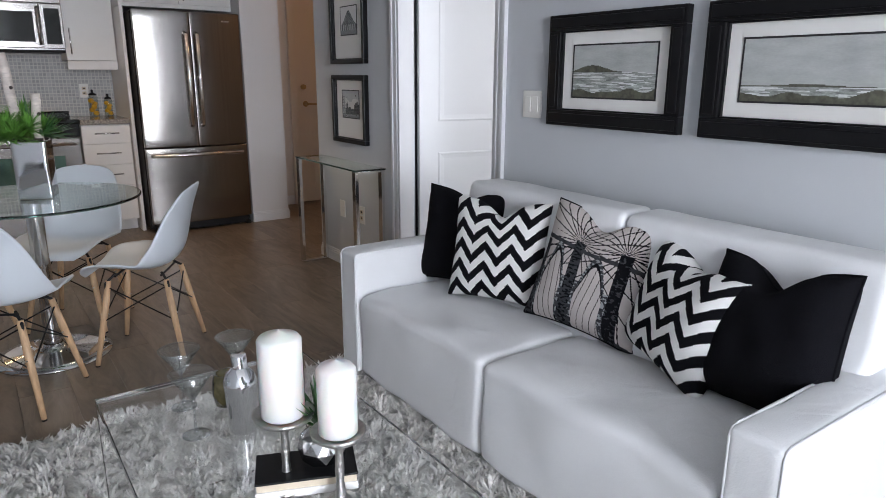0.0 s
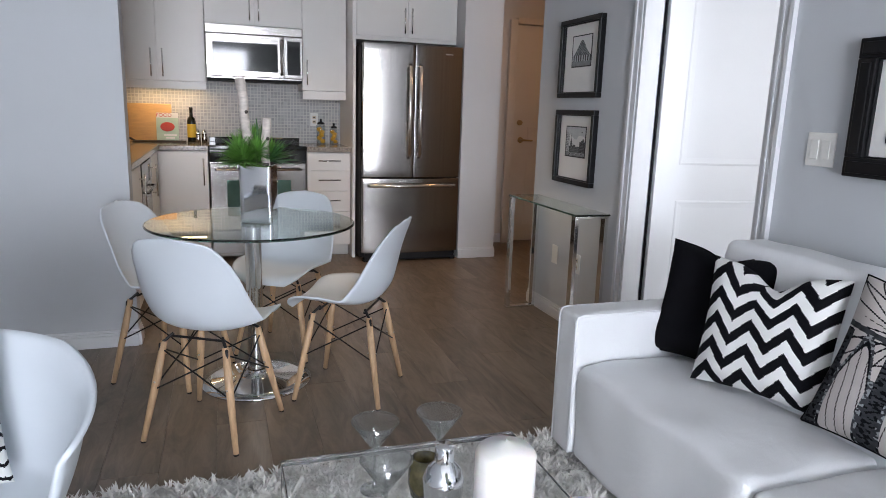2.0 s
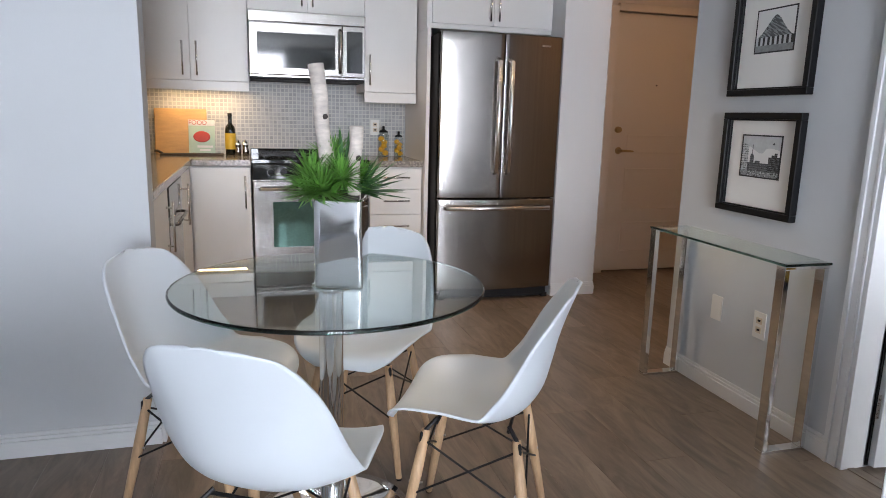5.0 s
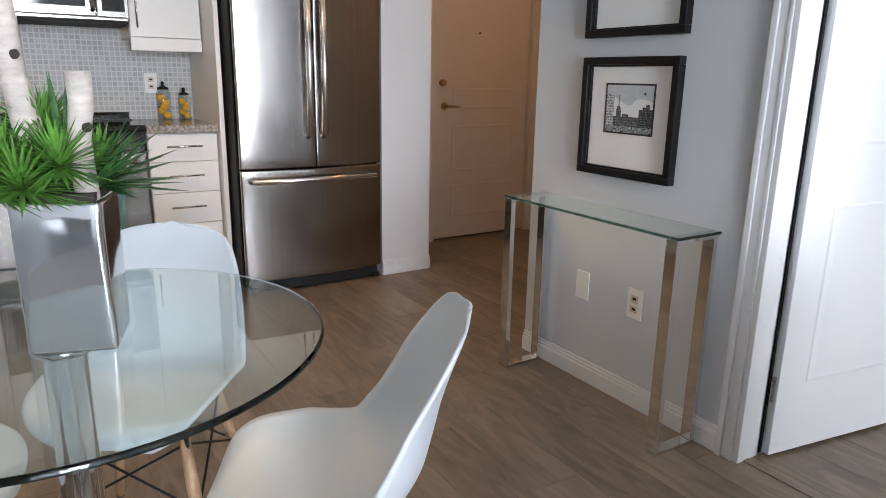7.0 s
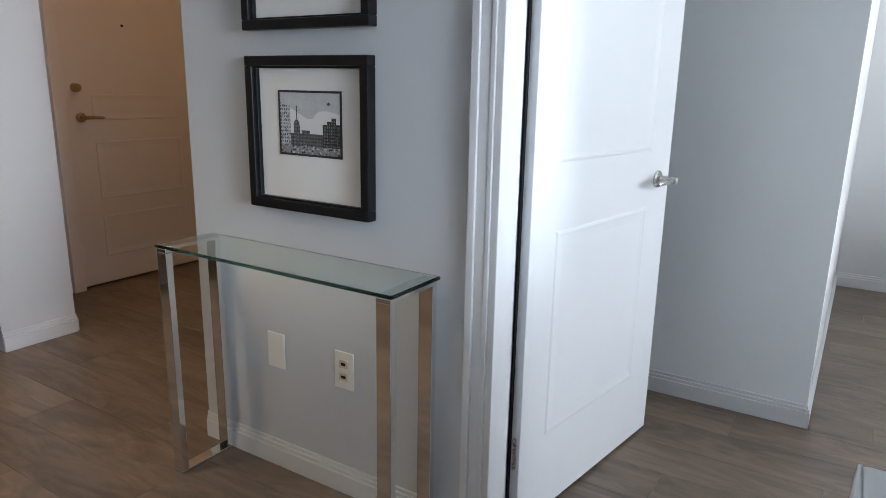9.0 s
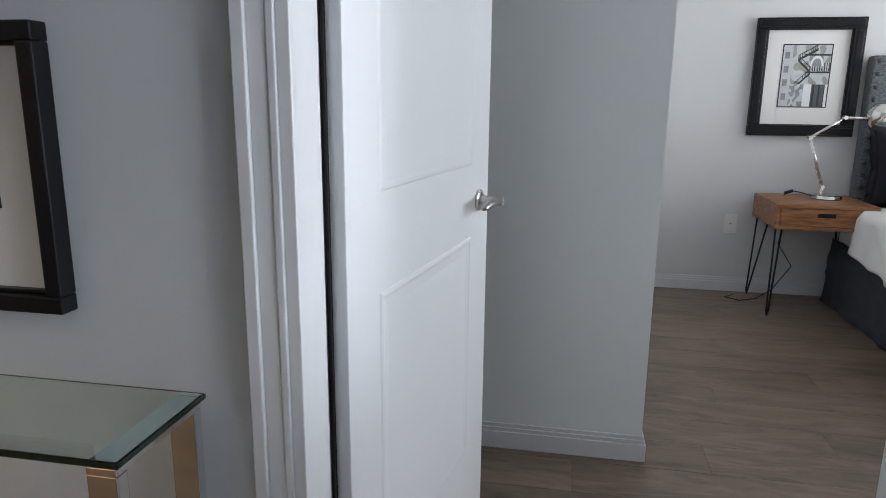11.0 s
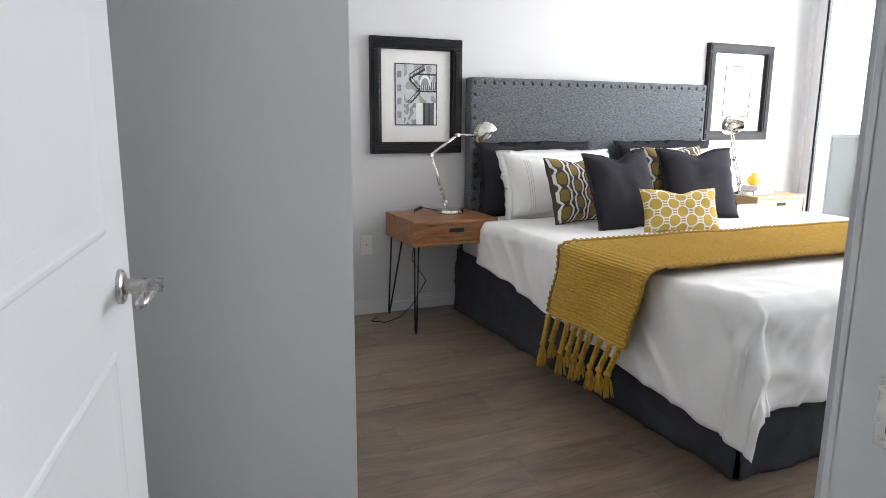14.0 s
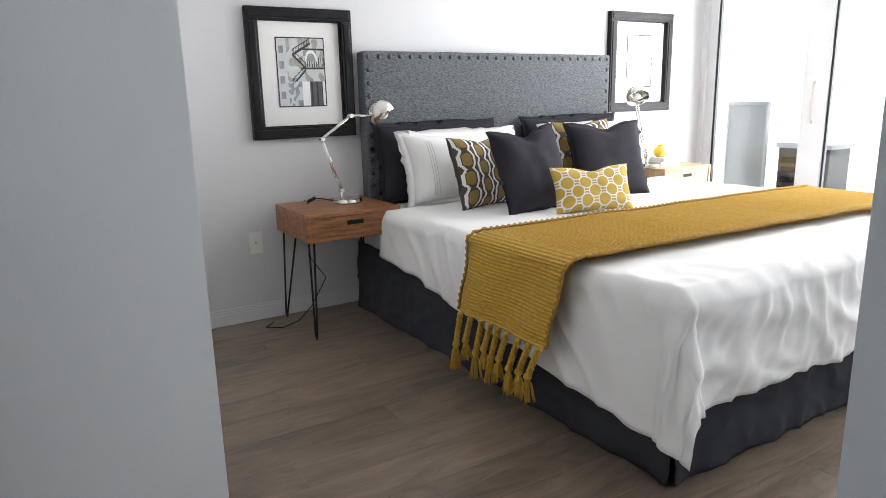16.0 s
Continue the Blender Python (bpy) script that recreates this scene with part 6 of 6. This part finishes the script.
for k, (w, d, h, z) in enumerate(((0.21, 0.15, 0.032, 0.669), (0.20, 0.145, 0.03, 0.702))):
    b2 = thing("book", pose(5.69, -0.657 - 0.01 * k, z, 0, 0, -88 + 5 * k), "white covered hardback book in a stack", "book", "nightstand books")
    part("cover", box(-w / 2, w / 2, -d / 2, d / 2, h - 0.003, h, 0.0008), M_BOOKW, b2)
    part("cover", box(-w / 2, w / 2, -d / 2, d / 2, 0, 0.003, 0.0008), M_BOOKW, b2)
    part("spine", box(-w / 2, w / 2, -d / 2 - 0.002, -d / 2 + 0.001, 0.0005, h - 0.0005, 0.0005), M_BOOKW, b2)
    part("pages", box(-w / 2 + 0.004, w / 2 - 0.004, -d / 2 + 0.001, d / 2 - 0.004, 0.003, h - 0.003), M_PAPER, b2)
yv = thing("bud_vase", pose(5.69, -0.635, 0.7325), "small round yellow glazed vase on books", "vase")
part("body", lathe([(0, 0), (0.028, 0), (0.046, 0.022), (0.05, 0.04), (0.038, 0.062), (0.02, 0.072), (0.018, 0.082), (0.022, 0.088), (0.017, 0.088), (0.014, 0.075)], 32), M_YVASE, yv, smooth=True)


# ---- bedroom pictures ----
def staircase(u, v):
    """A house front with an iron fire stair."""
    if u < 0.2:
        return 2 if (int(v * 9) % 2 and 0.04 < u < 0.14) else 3
    if v < 0.36:
        if 0.66 < u < 0.95:
            return 1 if (int(u * 26) % 3) else 0
        if u > 0.5:
            return 4
        return 2 if noise.noise(Vector((u * 12, v * 12, 0))) > 0 else 3
    for (x0, y0, x1, y1) in ((0.28, 0.30, 0.60, 0.54), (0.60, 0.56, 0.32, 0.76), (0.32, 0.76, 0.72, 0.93)):
        t = (u - x0) / (x1 - x0)
        gap = v - (y0 + (y1 - y0) * t)
        if 0 <= t <= 1 and (abs(gap) < 0.02 or abs(gap - 0.075) < 0.008 or (0 < gap < 0.075 and (t * 11) % 1 < 0.2)):
            return 0
    if abs(v - 0.56) < 0.016 and u > 0.5 or abs(v - 0.84) < 0.014 and u > 0.45 or (0.56 < v < 0.63 and u > 0.58 and (u * 28) % 1 < 0.22):
        return 0
    if math.hypot(u - 0.72, (v - 0.66) * 0.8) < 0.14 and v > 0.66:
        return 2 if math.hypot(u - 0.72, (v - 0.66) * 0.8) < 0.1 else 4
    if u > 0.55 and 0.58 < v < 0.72:
        return 1 if int(u * 40) % 2 else 3
    if 0.55 < u < 0.85 and 0.74 < v < 0.82:
        return 2
    return 3 if noise.noise(Vector((u * 7, v * 7, 2))) > -0.1 else 5


def house(u, v):
    if v > 0.62 or u < 0.12:
        return 4
    if v < 0.16:
        return 3 if u < 0.75 else 2
    if int(v * 17) % 2:
        return 2 if noise.noise(Vector((u * 9, v * 9, 1))) > -0.2 else 3
    return 3


SET6 = GREY + [M_SEPIA]
pb1 = picture("framed_picture", pose(BED, 1.924, 0.988, 0, 0, -90), 0.585, 0.676, 0.062, 0.04, (0.1, 0.1, 0.11, 0.09), SET6, staircase, "black framed photograph of an iron stair", "bedroom pictures", res=110)
pb2 = picture("framed_picture", pose(BED, -0.686, 1.052, 0, 0, -90), 0.645, 0.70, 0.06, 0.04, (0.14, 0.13, 0.12, 0.10), SET6, house, "black framed pale house print above the nightstand", "bedroom pictures", res=64)

# ---- window and balcony ----
def glazing(name, x0, x1, stiles, label, back):
    ob = thing(name, pose(0, 0, 0), label, "window", kind="structure")
    y0, y1 = back - 0.10, back - 0.03
    part("sill", box(x0, x1, y0 - 0.02, y1 + 0.01, 0, 0.05, 0.003), M_ALU, ob)
    part("head", box(x0, x1, y0, y1, 2.36, 2.42, 0.003), M_ALU, ob)
    for a, b, m in stiles:
        part("stile", box(a, b, y0, y1, 0.05, 2.36, 0.003), m, ob)
    edges = [x0] + [k for s in stiles for k in s[:2]] + [x1]
    xs = sorted(edges)
    for a, b in zip(xs[::2], xs[1::2]):
        if b - a > 0.08:
            g = part("pane", box(a, b, back - 0.07, back - 0.06, 0.05, 2.36), M_GLASS, ob)
            g.visible_shadow = False
    return ob


w1 = glazing("window_1", 2.85, 5.94, [(2.85, 2.91, M_ALU), (3.85, 3.93, M_ALU), (4.976, 5.15, M_ALU), (5.875, 5.94, M_TRIM)], "sliding balcony door with grey aluminium stiles", SOUTH)
part("gasket", box(5.868, 5.8745, SOUTH - 0.06, SOUTH - 0.045, 0.05, 2.36), M_DARKGAP, w1)
part("gasket", box(4.969, 4.9755, SOUTH - 0.06, SOUTH - 0.045, 0.05, 2.36), M_DARKGAP, w1)
part("pull_handle", tube([(5.07, SOUTH - 0.03, 1.235), (5.07, SOUTH - 0.002, 1.205), (5.07, SOUTH + 0.006, 1.095), (5.07, SOUTH - 0.002, 0.985), (5.07, SOUTH - 0.03, 0.955)], 0.009, seg=10), M_PLATE, w1, "white pull handle", smooth=True)
glazing("window_2", -0.4, 1.15, [(-0.4, -0.34, M_ALU), (0.35, 0.43, M_ALU), (1.09, 1.15, M_ALU)], "full-height living room glazing", SLIV)
setting("balcony_floor", box(JX + 0.01, 7.5, -3.4, SOUTH - 0.125, -0.12, -0.04), M_CONC, "grey concrete balcony floor", "floor")
pt = thing("balcony_screen", pose(0, 0, 0), "frosted grey screen panel on the balcony", "screen")
part("panel", box(5.790, 6.130, -2.060, -2.030, -0.02, 1.06, 0.003), M_FROST, pt)
part("frame", box(5.770, 6.150, -2.065, -2.025, 1.06, 1.09, 0.003), M_ALU, pt)
part("frame", box(5.770, 5.789, -2.065, -2.025, -0.04, 1.06, 0.003), M_ALU, pt)
part("frame", box(6.131, 6.150, -2.065, -2.025, -0.04, 1.06, 0.003), M_ALU, pt)
pl = thing("balcony_planter", pose(0, 0, 0), "dark slatted box on the balcony", "box")
part("body", box(5.230, 5.650, -2.330, -2.030, -0.04, 0.72, 0.005), M_DGREY, pl)
part("lid", box(5.210, 5.670, -2.350, -2.010, 0.72, 0.76, 0.005), M_ALU, pl)
for k in range(8):
    part("slat", box(5.260, 5.620, -2.029, -2.020, 0.04 + k * 0.08, 0.09 + k * 0.08), M_BLACK, pl)
rl = thing("balcony_rail", pose(0, 0, 0), "pale balcony parapet with a metal rail", "railing", kind="structure")
part("parapet", box(JX + 0.01, 7.5, -3.4, -3.3, -0.04, 0.12), M_CEIL, rl)
part("top_rail", box(JX + 0.01, 7.5, -3.42, -3.28, 0.12, 0.15, 0.004), M_ALU, rl)
setting("ground", box(-900, 900, -900, 900, -40.2, -40), M_CONC, "distant pale ground far below", "ground")
M_SKYGLOW = bpy.data.materials.new("hazy_sky")
M_SKYGLOW.use_nodes = True
_p = M_SKYGLOW.node_tree.nodes["Principled BSDF"]
_p.inputs["Base Color"].default_value = (0.8, 0.8, 0.8, 1)
_p.inputs["Emission Color"].default_value, _p.inputs["Emission Strength"].default_value = (1, 1, 1, 1), 3.2
setting("backdrop", box(-70, 75, -60.2, -60, -40, 60), M_SKYGLOW, "bright hazy white sky outside", "backdrop")

# ---- floor planks ----
floor = bpy.data.objects["floor"]
PW, PL_, GAP = 0.19, 1.22, 0.0007
cache = {}
row = 0
x = L - 0.1
while x < BED + 0.1:
    south = SLIV if x < JX else SOUTH
    y = south - 0.08 - PL_ * ((row * 0.37) % 1)
    while y < 7.05:
        a, b = max(y, south - 0.08), min(y + PL_, 7.06)
        if b - a > 0.02:
            key = round(b - a, 3)
            if key not in cache:
                me = bpy.data.meshes.new("plank")
                one = box(0, PW - GAP, 0, key - GAP, -0.011, 0, 0.0009, 1)
                one.to_mesh(me)
                one.free()
                me.materials.append(M_PLANK)
                cache[key] = me
            ob = new("plank", cache[key])
            ob.parent, ob.matrix_basis = floor, pose(x, a, 0)
        y += PL_
    x += PW
    row += 1
